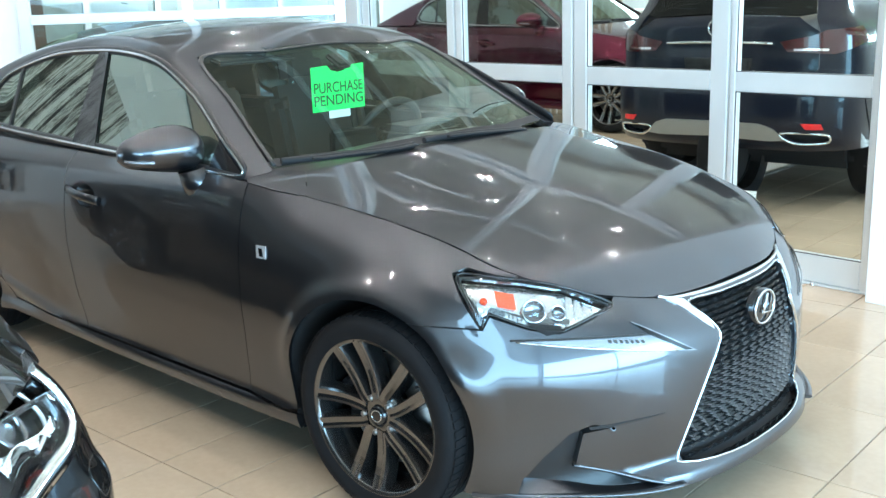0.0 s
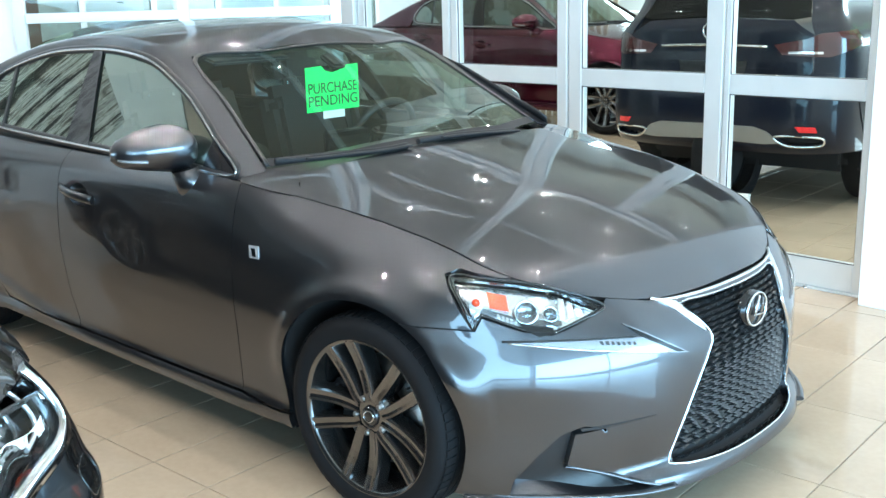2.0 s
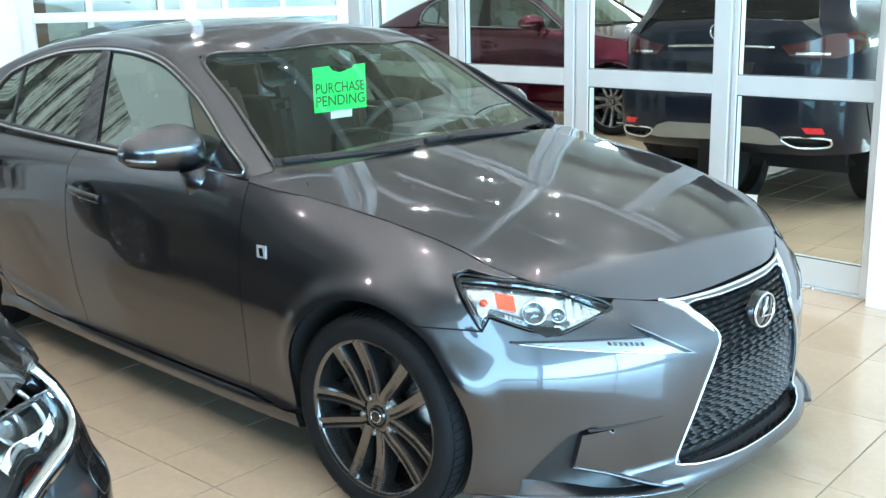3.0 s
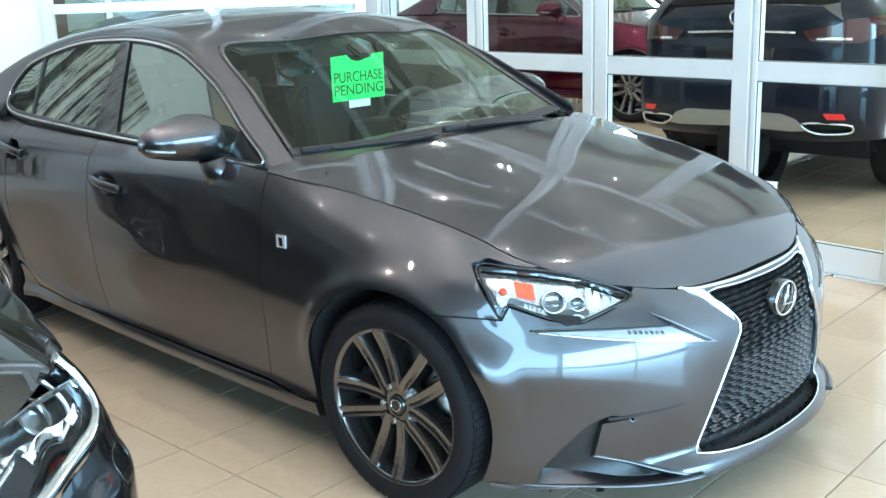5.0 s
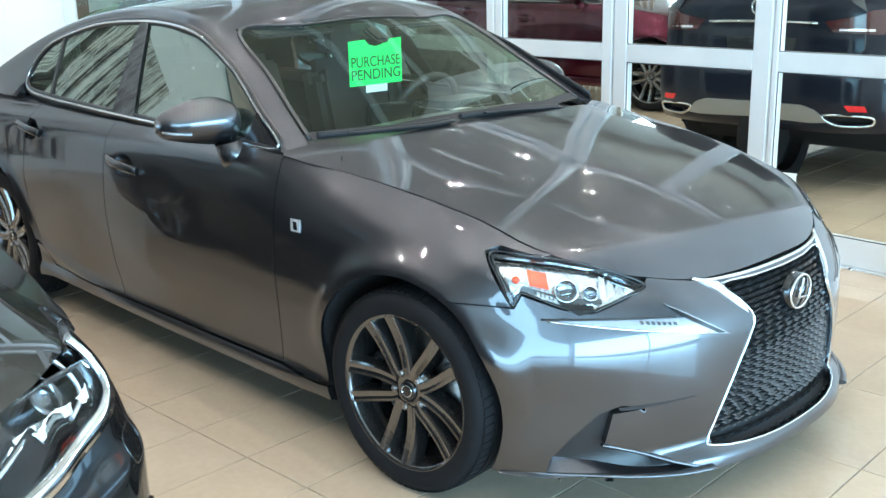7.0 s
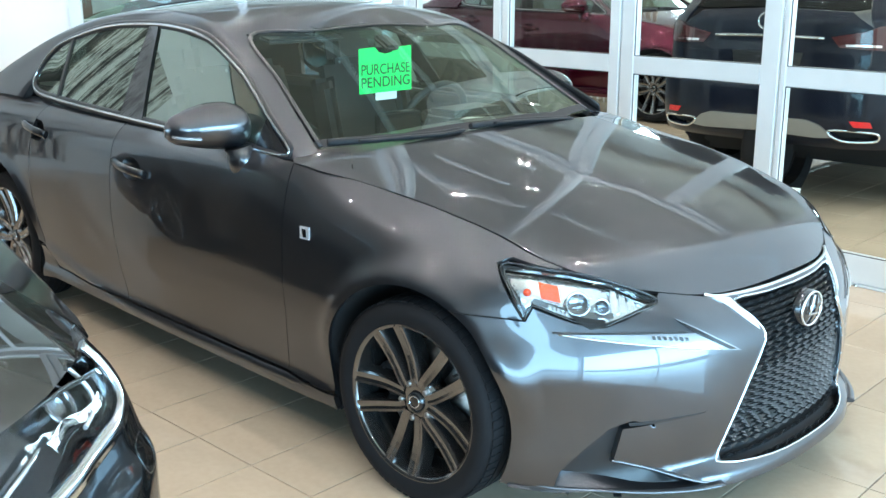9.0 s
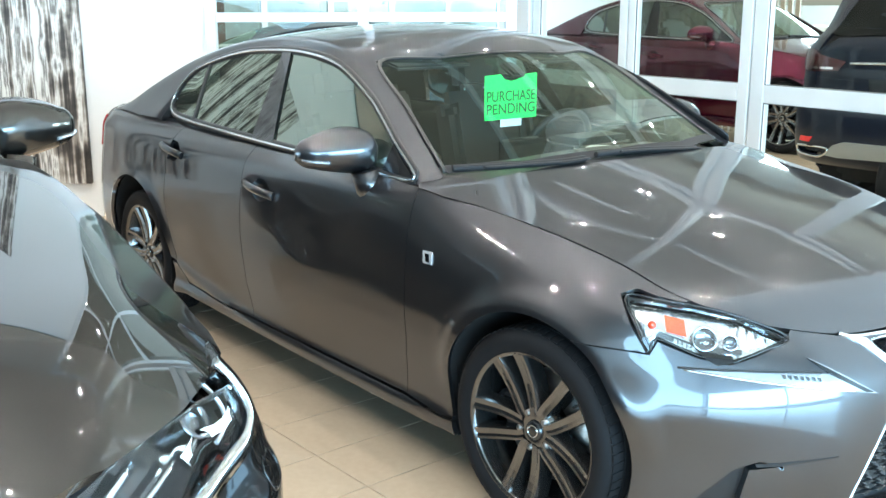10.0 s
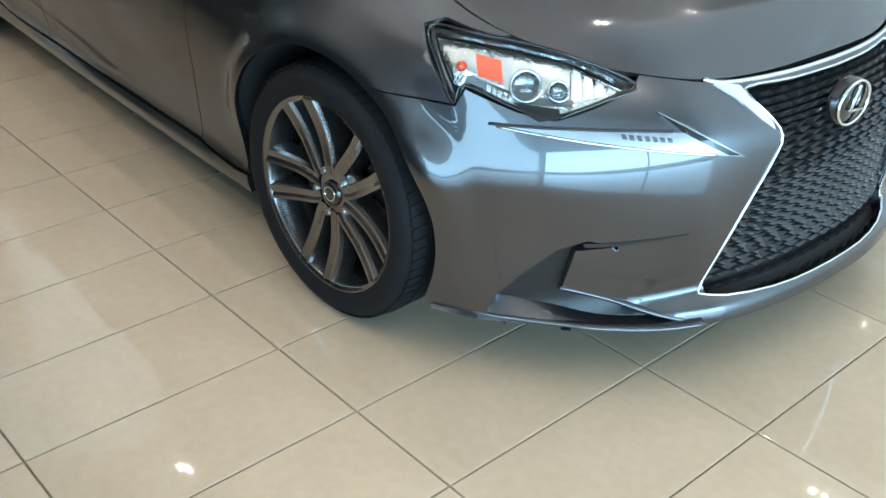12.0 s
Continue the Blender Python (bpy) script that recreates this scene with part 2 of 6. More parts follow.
def panel(fn, loops, du, dv, depth=0.012, lift=0.0, mirror=False, gap=0.0):
    """A sheet of the surface fn(u, v) inside the first loop and outside the others, its edges turned in by depth."""
    loops = [shrink(p, gap if k == 0 else -gap) for k, p in enumerate(loops)]
    scale = np.array([du, dv])
    lo, hi = loops[0].min(0), loops[0].max(0)
    nu, nv = (np.maximum(np.ceil((hi - lo) / scale).astype(int), 2))
    g = np.stack(np.meshgrid(np.linspace(lo[0], hi[0], nu + 1), np.linspace(lo[1], hi[1], nv + 1), indexing="ij"), -1).reshape(-1, 2)
    cell = (hi - lo) / np.array([nu, nv])
    near, best = g.copy(), np.full(len(g), 9e9)
    for p in loops:
        for a, b in zip(p / cell, np.roll(p, -1, 0) / cell):
            d = b - a
            t = np.clip(((g / cell - a) @ d) / max(d @ d, 1e-12), 0, 1)
            q = a + t[:, None] * d
            r = np.hypot(*(g / cell - q).T)
            hit = r < best
            best[hit], near[hit] = r[hit], (q * cell)[hit]
    on = best < 0.502
    g[on] = near[on]
    for p in loops:
        for i in range(len(p)):
            e, f = p[i] - p[i - 1], p[(i + 1) % len(p)] - p[i]
            if abs(math.atan2(e[0] * f[1] - e[1] * f[0], e @ f)) > 0.5:
                r = np.hypot(*((g - p[i]) / cell).T)
                k = int(np.argmin(np.where(on, r, 9e9)))
                if r[k] < 0.9:
                    g[k] = p[i]
    ids = np.arange((nu + 1) * (nv + 1)).reshape(nu + 1, nv + 1)
    q = np.stack([ids[:-1, :-1], ids[1:, :-1], ids[1:, 1:], ids[:-1, 1:]], -1).reshape(-1, 4)
    edge = on[q].any(1)
    plain, cut = q[~edge], q[edge]
    plain = plain[inside(g[plain].mean(1), loops)]
    other = on[cut[:, 1]] & on[cut[:, 3]] & ~(on[cut[:, 0]] & on[cut[:, 2]])
    tri = np.concatenate([cut[~other][:, [0, 1, 2]], cut[~other][:, [0, 2, 3]], cut[other][:, [0, 1, 3]], cut[other][:, [1, 2, 3]]])
    mid = g[tri]
    size = abs((mid[:, 1, 0] - mid[:, 0, 0]) * (mid[:, 2, 1] - mid[:, 0, 1]) - (mid[:, 2, 0] - mid[:, 0, 0]) * (mid[:, 1, 1] - mid[:, 0, 1]))
    tri = tri[(size > 1e-3 * du * dv) & inside(mid.mean(1), loops)]
    faces = [tuple(f) for f in plain] + [tuple(f) for f in tri]
    used = sorted({i for f in faces for i in f})
    index = {k: n for n, k in enumerate(used)}
    faces = [[index[i] for i in f] for f in faces]
    g = g[used]
    v = fn(g[:, 0], g[:, 1])
    h = 1e-3
    nrm = np.cross(fn(g[:, 0] + h, g[:, 1]) - fn(g[:, 0] - h, g[:, 1]), fn(g[:, 0], g[:, 1] + h) - fn(g[:, 0], g[:, 1] - h))
    nrm /= np.linalg.norm(nrm, axis=1)[:, None] + 1e-12
    out = v - np.array(MIDDLE.get(fn, (-1.4, 0, 0.45)))
    if (nrm * out).sum() < 0:
        nrm, faces = -nrm, [f[::-1] for f in faces]
    v = v + lift * nrm
    count = {}
    for f in faces:
        for a, b in zip(f, f[1:] + f[:1]):
            count[(a, b)] = 1
    rim = [(a, b) for a, b in count if (b, a) not in count]
    verts, extra = [*v], {}
    flat = []
    if depth:
        for a, b in rim:
            k = []
            for i in (a, b):
                if i not in extra:
                    extra[i] = (len(verts), len(verts) + 1)
                    verts += [v[i], v[i] - nrm[i] * depth]
                k.append(extra[i])
            flat.append((k[1][0], k[0][0], k[0][1], k[1][1]))
    verts = np.array(verts)
    if mirror:
        verts = verts * np.array([1, -1, 1])
        faces, flat = [f[::-1] for f in faces], [f[::-1] for f in flat]
    me = mesh_of("sheet", verts, list(faces) + flat)
    return me


def both_sides(name, mat, parent, label, *args, **kw):
    """The same panel on the car's right and left."""
    return [part(name, panel(*args, mirror=m, **kw), mat, parent, label) for m in (False, True)]

# ---- showroom ----
HIGH = 5.4                       # height of the ceiling
DOOR_M = pose(0, 2.256, 0, 0, 0, -3.6)
BACK_M = Matrix.Translation((-3.62, 2.26, 0)) @ pose(0, 0, 0, 0, 0, math.degrees(math.atan2(-0.820, -0.572)))


def block(name, m, x0, x1, y0, y1, z0, z1, mat, label="", parent=None, kind="structure", bevel=0.003):
    ob = part(name, box(((x0 + x1) / 2, (y0 + y1) / 2, (z0 + z1) / 2), (x1 - x0, y1 - y0, z1 - z0), bevel), mat, parent, label)
    if parent is None:
        ob.matrix_world = m
        tagged(ob, label, "", "", kind)
    return ob


floor = block("floor", Matrix(), -12, 9, -9, 14, -0.2, -0.006, GROUT, "cream polished porcelain floor tiles with brown joints")
ceiling = block("ceiling", Matrix(), -12, 9, -9, 14, HIGH, HIGH + 0.2, CEILING, "plain taupe showroom ceiling")
# closing walls; the front wall and the far hall wall carry the tall windows
block("ground", Matrix(), -400, 400, -400, 400, -0.6, -0.3, GROUND, "grey asphalt outside")
block("wall_south", Matrix(), -12, 1.4, -9.2, -9, 0, HIGH, GREY_WALL, "plain grey wall")
block("wall_west", Matrix(), -12.2, -12, -9, 14, 0, HIGH, WALL, "plain white wall")


def window_wall(name, m, length, sill, head, n, post=0.09):
    """A wall with a row of tall window openings; local x along it, y its thickness."""
    w = tagged(new(name), "white wall with tall aluminium windows", "wall", "", "structure")
    w.matrix_world = m
    block("upstand", m, 0, length, 0, 0.2, 0, sill, WALL, parent=w)
    block("lintel", m, 0, length, 0, 0.2, head, HIGH, WALL, parent=w)
    for i in range(n + 1):
        x = length * i / n
        block("mullion", m, x - post / 2, x + post / 2, 0.02, 0.18, sill, head, ALU, parent=w)
    return w


window_wall("wall_east", pose(8.5, -9, 0, 0, 0, 90) @ pose(0, -0.2, 0), 23, 0.25, 2.9, 3)
window_wall("wall_southeast", pose(1.4, -9.2, 0), 7.6, 0.25, 2.9, 1)
window_wall("wall_north", pose(9, 14, 0, 0, 0, 180) @ pose(0, -0.2, 0), 21, 1.5, 2.9, 14)

# ---- glazed doors beside the sedan ----
STILES = (-3.568, -2.596, -1.587, -0.531, 0.325)
WIDTHS = ((0.079, 0.072), (0.065, 0.078), (0.099, 0.105), (0.034, 0.080))


def glazed_door(name, x0, x1, w0, w1, label, lock=False):
    d = empty(name, DOOR_M, label, "door")
    tagged(d, kind="structure")
    a, b = x0 + w0, x1 - w1
    part("door_frame", solid([((x0 + w0 / 2, 0, 1.17), (w0, 0.06, 2.34)), ((x1 - w1 / 2, 0, 1.17), (w1, 0.06, 2.34))], 0.005), ALU, d)
    part("bottom_rail", box(((a + b) / 2, 0, 0.082), (b - a, 0.056, 0.144), 0.005), ALU, d)
    part("middle_rail", box(((a + b) / 2, 0, 1.015), (b - a, 0.056, 0.106), 0.005), ALU, d)
    part("top_rail", box(((a + b) / 2, 0, 2.287), (b - a, 0.056, 0.106), 0.005), ALU, d)
    for z0, z1 in ((0.154, 0.962), (1.068, 2.234)):
        g = part("pane", box(((a + b) / 2, 0, (z0 + z1) / 2), (b - a, 0.006, z1 - z0), 0), PANE, d)
        g.visible_shadow = False
        part("gasket", sweep([(a, -0.02, z0), (b, -0.02, z0), (b, -0.02, z1), (a, -0.02, z1)], ring(4, 0.005, 0.005), True, (0, 1, 0)), TRIM, d)
    if lock:
        part("lock", lathe([(0, -0.052), (0.011, -0.052), (0.013, -0.046), (0.013, -0.028)], 24), CHROME, d, "round chrome lock cylinder")
        d.children[-1].location = (x0 + 0.031, 0, 0.857)
    return d


GAP = 0.006
for i, (a, b) in enumerate(zip(STILES, STILES[1:])):
    glazed_door("door_%d" % (i + 1), a + GAP, b - GAP, *WIDTHS[i], "silver aluminium glazed door with a middle rail, closed", i == 2)
block("threshold", DOOR_M, -3.568, 0.325, -0.05, 0.05, 0.0, 0.008, ALU, "flat aluminium door threshold")
block("column", DOOR_M, 0.331, 0.88, -0.16, 0.30, 0, HIGH, WALL, "white clad column beside the glazed doors")
block("column_corner", DOOR_M, -3.93, -3.576, -0.06, 0.12, 0, HIGH, ALU, "pale aluminium corner post between two glazed walls")
over = tagged(new("window_1"), "aluminium framed glazing above the doors", "window", "", "structure")
over.matrix_world = DOOR_M
for x in STILES[::2]:
    part("mullion", box((x, 0, (2.38 + HIGH) / 2), (0.10, 0.12, HIGH - 2.38), 0.005), ALU, over)
for z in (2.385, 3.75, 5.35):
    part("transom", box((-1.65, 0, z), (3.84, 0.10, 0.09), 0.005), ALU, over)
for a, b in zip(STILES[::2], STILES[2::2]):
    for z0, z1 in ((2.43, 3.705), (3.795, 5.305)):
        g = part("pane", box(((a + b) / 2, 0, (z0 + z1) / 2), (b - a - 0.1, 0.006, z1 - z0), 0), PANE, over)
        g.visible_shadow = False
block("wall_beyond", DOOR_M, 0.88, 9.0, -0.08, 0.12, 0, HIGH, WALL, "plain white wall")

# ---- slanting back wall: two glazed bays, then white wall with a canvas ----
bay = tagged(new("window_2"), "tall aluminium window with two bays and a thick rail", "window", "", "structure")
bay.matrix_world = BACK_M
for x in (0.0, 1.06, 2.14):
    part("mullion", box((x - 0.02, 0, HIGH / 2), (0.075, 0.10, HIGH), 0.005), ALU, bay)
for z in (0.08, 1.43, 2.6, 3.75, 5.35):
    for x0, x1 in ((0.018, 1.0), (1.078, 2.08)):
        part("window_rail", box(((x0 + x1) / 2, 0, z), (x1 - x0, 0.09, 0.065), 0.005), ALU, bay)
for x0, x1 in ((0.018, 1.0), (1.078, 2.08)):
    for z0, z1 in ((0.113, 1.397), (1.463, 2.567), (2.633, 3.717), (3.783, 5.317)):
        g = part("pane", box(((x0 + x1) / 2, 0, (z0 + z1) / 2), (x1 - x0, 0.006, z1 - z0), 0), PANE, bay)
        g.visible_shadow = False
block("wall_back", BACK_M, 2.16, 9.6, -0.24, 0.0, 0, 4.55, WALL, "smooth white painted wall behind the cars")
block("bulkhead", BACK_M, 2.16, 9.6, -0.24, 0.03, 4.55, HIGH, CEILING, "taupe bulkhead over the white wall")


# ---- sedan surfaces: x forward from the front axle, y to its left, z up ----
def curve(x, knots):
    """A smooth curve through (x, value) knots, held flat outside them."""
    k = np.array(knots, float)
    kx, kv = k[:, 0], k[:, 1]
    d = np.diff(kv) / np.diff(kx)
    m = np.empty(len(kx))
    m[0], m[-1] = d[0], d[-1]
    h = np.diff(kx)
    m[1:-1] = (d[:-1] * h[1:] + d[1:] * h[:-1]) / (h[1:] + h[:-1])
    m[1:-1] = np.where(d[:-1] * d[1:] <= 0, 0, np.sign(m[1:-1]) * np.minimum(abs(m[1:-1]), 2.5 * np.minimum(abs(d[:-1]), abs(d[1:]))))
    x = np.clip(np.asarray(x, float), kx[0], kx[-1])
    i = np.clip(np.searchsorted(kx, x) - 1, 0, len(kx) - 2)
    t = (x - kx[i]) / h[i]
    return ((1 + 2 * t) * (1 - t) ** 2 * kv[i] + t * (1 - t) ** 2 * h[i] * m[i]
            + t * t * (3 - 2 * t) * kv[i + 1] + t * t * (t - 1) * h[i] * m[i + 1])


def soft(x, knots, w):
    """The same curve with its bends spread over the width w to each side."""
    k = [(2 * knots[0][0] - knots[1][0], 2 * knots[0][1] - knots[1][1])] + list(knots) + [(2 * knots[-1][0] - knots[-2][0], 2 * knots[-1][1] - knots[-2][1])]
    q = np.linspace(-1, 1, 13)
    g = (1 - q * q) ** 1.5
    x = np.asarray(x, float)
    return sum(a * curve(x + b * w, k) for a, b in zip(g / g.sum(), q))


def ease(x, a, b):
    t = np.clip((np.asarray(x, float) - a) / (b - a), 0, 1)
    return t * t * (3 - 2 * t)


# plan outline from the nose round the corner and along the flank to the tail
PLAN = [(0.755, 0), (0.752, 0.12), (0.735, 0.26), (0.70, 0.39), (0.635, 0.53), (0.545, 0.655), (0.43, 0.755), (0.28, 0.833), (0.10, 0.872),
        (-0.20, 0.893), (-0.60, 0.902), (-1.40, 0.904), (-2.20, 0.903), (-2.80, 0.902), (-3.15, 0.882), (-3.45, 0.83), (-3.65, 0.74),
        (-3.77, 0.58), (-3.82, 0.35), (-3.835, 0)]
_p = np.array(PLAN)
_s = np.concatenate([[0], np.cumsum(np.hypot(*np.diff(_p, axis=0).T))])
LENGTH = _s[-1]
_aa = np.linspace(0, LENGTH, 4000)
_ox, _oy = curve(_aa, np.stack([_s, _p[:, 0]], 1)), curve(_aa, np.stack([_s, _p[:, 1]], 1))


def a_of_x(x):
    """The way along the outline at which the flank reaches x."""
    return np.interp(-np.asarray(x, float), -_ox, _aa)


def fair(x, y, z):
    """The body's true proportions: a little longer in the nose and fuller along the middle than the drawn outline."""
    w = np.sqrt(y * y + 0.0225)
    return np.stack([x + 0.0551 + 0.0104 * x - 0.0361 * w - 0.0331 * z, y, z + 0.0207 - 0.0323 * w + 0.0125 * z], -1)


FRONT = [(0.11, 0.02), (0.135, -0.018), (0.175, -0.012), (0.21, 0.03), (0.30, 0.016), (0.42, 0.008), (0.53, 0.016), (0.60, 0.048), (0.655, 0.098), (0.70, 0.17), (0.80, 0.3)]
CORNER = [(0.12, 0.035), (0.15, 0.010), (0.20, -0.002), (0.30, -0.009), (0.36, -0.012), (0.41, -0.017), (0.45, -0.022), (0.49, -0.026), (0.53, -0.020), (0.57, -0.008), (0.61, 0.003), (0.66, 0.017), (0.74, 0.040), (0.79, 0.077), (0.84, 0.15), (0.95, 0.3)]
FLANK = [(0.15, 0.058), (0.175, 0.030), (0.20, 0.016), (0.235, 0.012), (0.27, 0.024), (0.30, 0.022), (0.45, 0.008), (0.60, 0.0), (0.70, 0.002), (0.80, 0.010), (0.87, 0.022), (0.905, 0.034), (0.95, 0.072), (1.0, 0.14)]
TAIL = [(0.15, 0.10), (0.25, 0.04), (0.45, 0.0), (0.62, 0.01), (0.80, 0.035), (0.92, 0.06), (0.97, 0.10), (1.02, 0.17)]


_zz = np.linspace(0.1, 1.1, 1001)
_front, _corner, _side, _tail = (soft(_zz, k, w) for k, w in ((FRONT, 0.012), (CORNER, 0.045), (FLANK, 0.015), (TAIL, 0.015)))
_tx = np.linspace(-3.9, 0.8, 4701)
_top = soft(_tx, [(-3.83, 0.955), (-3.4, 0.985), (-2.6, 0.985), (-1.6, 0.965), (-0.6, 0.95), (-0.35, 0.915), (0.0, 0.865), (0.28, 0.805), (0.46, 0.748), (0.60, 0.692), (0.70, 0.655), (0.755, 0.645)], 0.11)


def top_edge(x):
    """Height at which the flank rolls over into hood, glass and boot lid."""
    return np.interp(x, _tx, _top)


def drawn_flank(a, z):
    """The lower body at the way a along the outline (to the car's right where positive) and height z."""
    a, z = np.broadcast_arrays(np.asarray(a, float), np.asarray(z, float))
    w = abs(a)
    x, y = np.interp(w, _aa, _ox), np.interp(w, _aa, _oy)
    e = 0.03
    tx, ty = np.interp(w + e, _aa, _ox) - np.interp(abs(w - e), _aa, _ox), np.interp(w + e, _aa, _oy) - np.where(w < e, -1, 1) * np.interp(abs(w - e), _aa, _oy)
    n = np.hypot(tx, ty) + 1e-9
    nx, ny = ty / n, -tx / n
    c1, c2, c3 = ease(w, 0.25, 0.95), ease(w, 1.0, 1.75), ease(w, LENGTH - 1.7, LENGTH - 0.8)
    inset = (1 - c1) * np.interp(z, _zz, _front) + c1 * (1 - c2) * np.interp(z, _zz, _corner) + c2 * (1 - c3) * np.interp(z, _zz, _side) + c3 * np.interp(z, _zz, _tail)
    rim = curve(x, [(-3.83, 0.03), (-0.7, 0.0), (-0.45, 0.045), (-0.2, 0.035), (0.0, 0.022), (0.2, 0.018), (0.3, 0.036), (0.42, 0.034), (0.6, 0.0), (0.755, 0.0)])
    inset = inset + rim * np.clip((z - top_edge(x)) / 0.13 + 1, 0, 1.3) ** 2.4
    # the front wings roll over in one sweep from the arch to the hood
    z0, k = 0.56, ease(x, -0.80, -0.50) * (1 - ease(x, 0.18, 0.40)) * ease(z, 0.54, 0.62)
    seam = curve(x, [(-0.60, 0.845), (-0.45, 0.812), (-0.33, 0.788), (-0.2, 0.768), (0.0, 0.742), (0.18, 0.716), (0.33, 0.685), (0.45, 0.645)])
    u = np.clip((z - z0) / (top_edge(x) - z0), 0, 1.2)
    inset = (1 - k) * inset + k * (0.002 + (y - seam - 0.002) * u ** 2.9)
    for cx in (0.0, -2.8):
        r = np.hypot(x - cx, z - 0.318)
        inset = inset - 0.020 * np.exp(-((r - 0.365) / 0.045) ** 2) * (w > 0.9) * ease(z, 0.3, 0.5)
    # the rising character line that runs up into the rear arch
    lift = curve(x, [(-2.5, 0.40), (-1.9, 0.285), (-1.3, 0.262), (-0.4, 0.258)])
    inset = inset - 0.010 * np.exp(-((z - lift + 0.02) / 0.025) ** 2) * ease(-x, 0.35, 0.6) * ease(x, -2.5, -2.3)
    return np.stack([x - nx * inset, -np.sign(a + 1e-12) * (y - ny * inset), z], -1)


def flank(a, z):
    return fair(*np.moveaxis(drawn_flank(a, z), -1, 0))


_e = drawn_flank(np.linspace(1e-6, 2.2, 500), top_edge(np.interp(np.linspace(0, 2.2, 500), _aa, _ox)))
_e = _e[np.argsort(_e[:, 0])]
_gx = np.linspace(-0.9, 0.80, 341)
_k = np.exp(-np.linspace(-2.4, 2.4, 61) ** 2)


def _faired(v):
    """The same line without short waves."""
    trend = np.polyval(np.polyfit(_gx, v, 3), _gx)
    return trend + np.convolve(np.pad(v - trend, 30, mode="edge"), _k / _k.sum(), "valid")


_half, _rise = _faired(np.interp(_gx, _e[:, 0], -_e[:, 1])), _faired(np.interp(_gx, _e[:, 0], _e[:, 2]))


def hood(x, y):
    """The hood, from wing to wing."""
    x, y = np.broadcast_arrays(np.asarray(x, float), np.asarray(y, float))
    w = abs(y)
    half, edge = np.interp(x, _gx, _half), np.interp(x, _gx, _rise)
    mid = soft(x, [(-0.7, 1.0), (-0.45, 0.965), (-0.1, 0.908), (0.25, 0.838), (0.48, 0.762), (0.60, 0.703), (0.665, 0.648)], 0.11)
    mid = edge + np.sqrt((mid - edge) ** 2 + 1e-4) * 0.5 + (mid - edge) * 0.5
    t = np.clip(w / np.maximum(half, 0.02), 0, 1.15)
    z = edge + (mid - edge) * (1 - t ** 2.6)
    # two soft ridges that run from the screen pillars to the badge
    ridge = curve(x, [(-0.5, 0.50), (0.1, 0.42), (0.6, 0.26)])
    z = z + 0.0025 * np.exp(-((w - ridge) / 0.14) ** 2) * ease(-x, -0.55, -0.1)
    return fair(x, y, z)


ROOFLINE = [(-3.83, 0.955), (-3.55, 0.985), (-3.38, 1.0), (-3.2, 1.045), (-2.9, 1.165), (-2.6, 1.275), (-2.3, 1.35), (-2.0, 1.39), (-1.7, 1.404), (-1.45, 1.394), (-1.25, 1.362),
            (-1.10, 1.303), (-0.85, 1.172), (-0.6, 1.033), (-0.45, 0.955), (-0.3, 0.88)]
SILLLINE = [(-3.83, 0.60), (-3.5, 0.72), (-3.0, 0.80), (-2.4, 0.825), (-1.5, 0.835), (-0.7, 0.828), (-0.4, 0.80), (-0.3, 0.78)]


def roof(x, y):
    """Windscreen, roof, rear window and boot lid, rounded off into the side glass."""
    x, y = np.broadcast_arrays(np.asarray(x, float), np.asarray(y, float))
    w = abs(y)
    up = curve(x, ROOFLINE) - curve(x, [(-3.6, 0.03), (-2.6, 0.10), (-1.7, 0.10), (-1.1, 0.115), (-0.5, 0.11)]) * w ** 2
    b = curve(x, SILLLINE)
    side = 0.955 + (np.sqrt(np.maximum(0.25 + 0.4 * (b - w), 0.01)) - 0.5) / 0.2
    d = np.maximum(0.045 - abs(up - side), 0) / 0.045
    return fair(x, y, np.minimum(up, side) - d * d * 0.045 / 4)


def side_glass(x, z, out=0.0):
    """The side of the cabin, on the car's right."""
    x, z = np.broadcast_arrays(np.asarray(x, float), np.asarray(z, float))
    b = curve(x, SILLLINE)
    q = z - 0.955
    y = b - 0.50 * q - 0.10 * q ** 2
    return fair(x, -(y + out), z)


# ---- sedan builder ----
def arc(cx, r, a0, a1, n=14):
    """Points of a wheel arch in (x, z), from angle a0 to a1 in degrees; the arch tightens low down in front."""
    out = []
    for i in range(n + 1):
        q = a0 + (a1 - a0) * i / n
        k = r - 0.026 * float(ease(-q, -60, 0)) * (cx == 0 and q < 90)
        out.append((cx + k * math.cos(radians(q)), 0.318 + k * math.sin(radians(q))))
    return out


def along(points):
    """(x, z) on the flank to (way along the outline, z)."""
    return [(float(a_of_x(x)), z) for x, z in points]


def twice(half):
    """A loop symmetrical about the car's middle from its right half."""
    return list(half) + [(-a, z) for a, z in reversed(half) if a > 1e-6]


def mirrored(loop):
    return [(-a, z) for a, z in reversed(loop)]


def on_flank(a, z, lift=0.0, fn=flank):
    p = fn(a, z)
    n = np.cross(fn(a + 1e-3, z) - fn(a - 1e-3, z), fn(a, z + 1e-3) - fn(a, z - 1e-3))
    n /= np.linalg.norm(n)
    if n @ (p - np.array([-1.4, 0, 0.45])) < 0:
        n = -n
    return p + n * lift, n


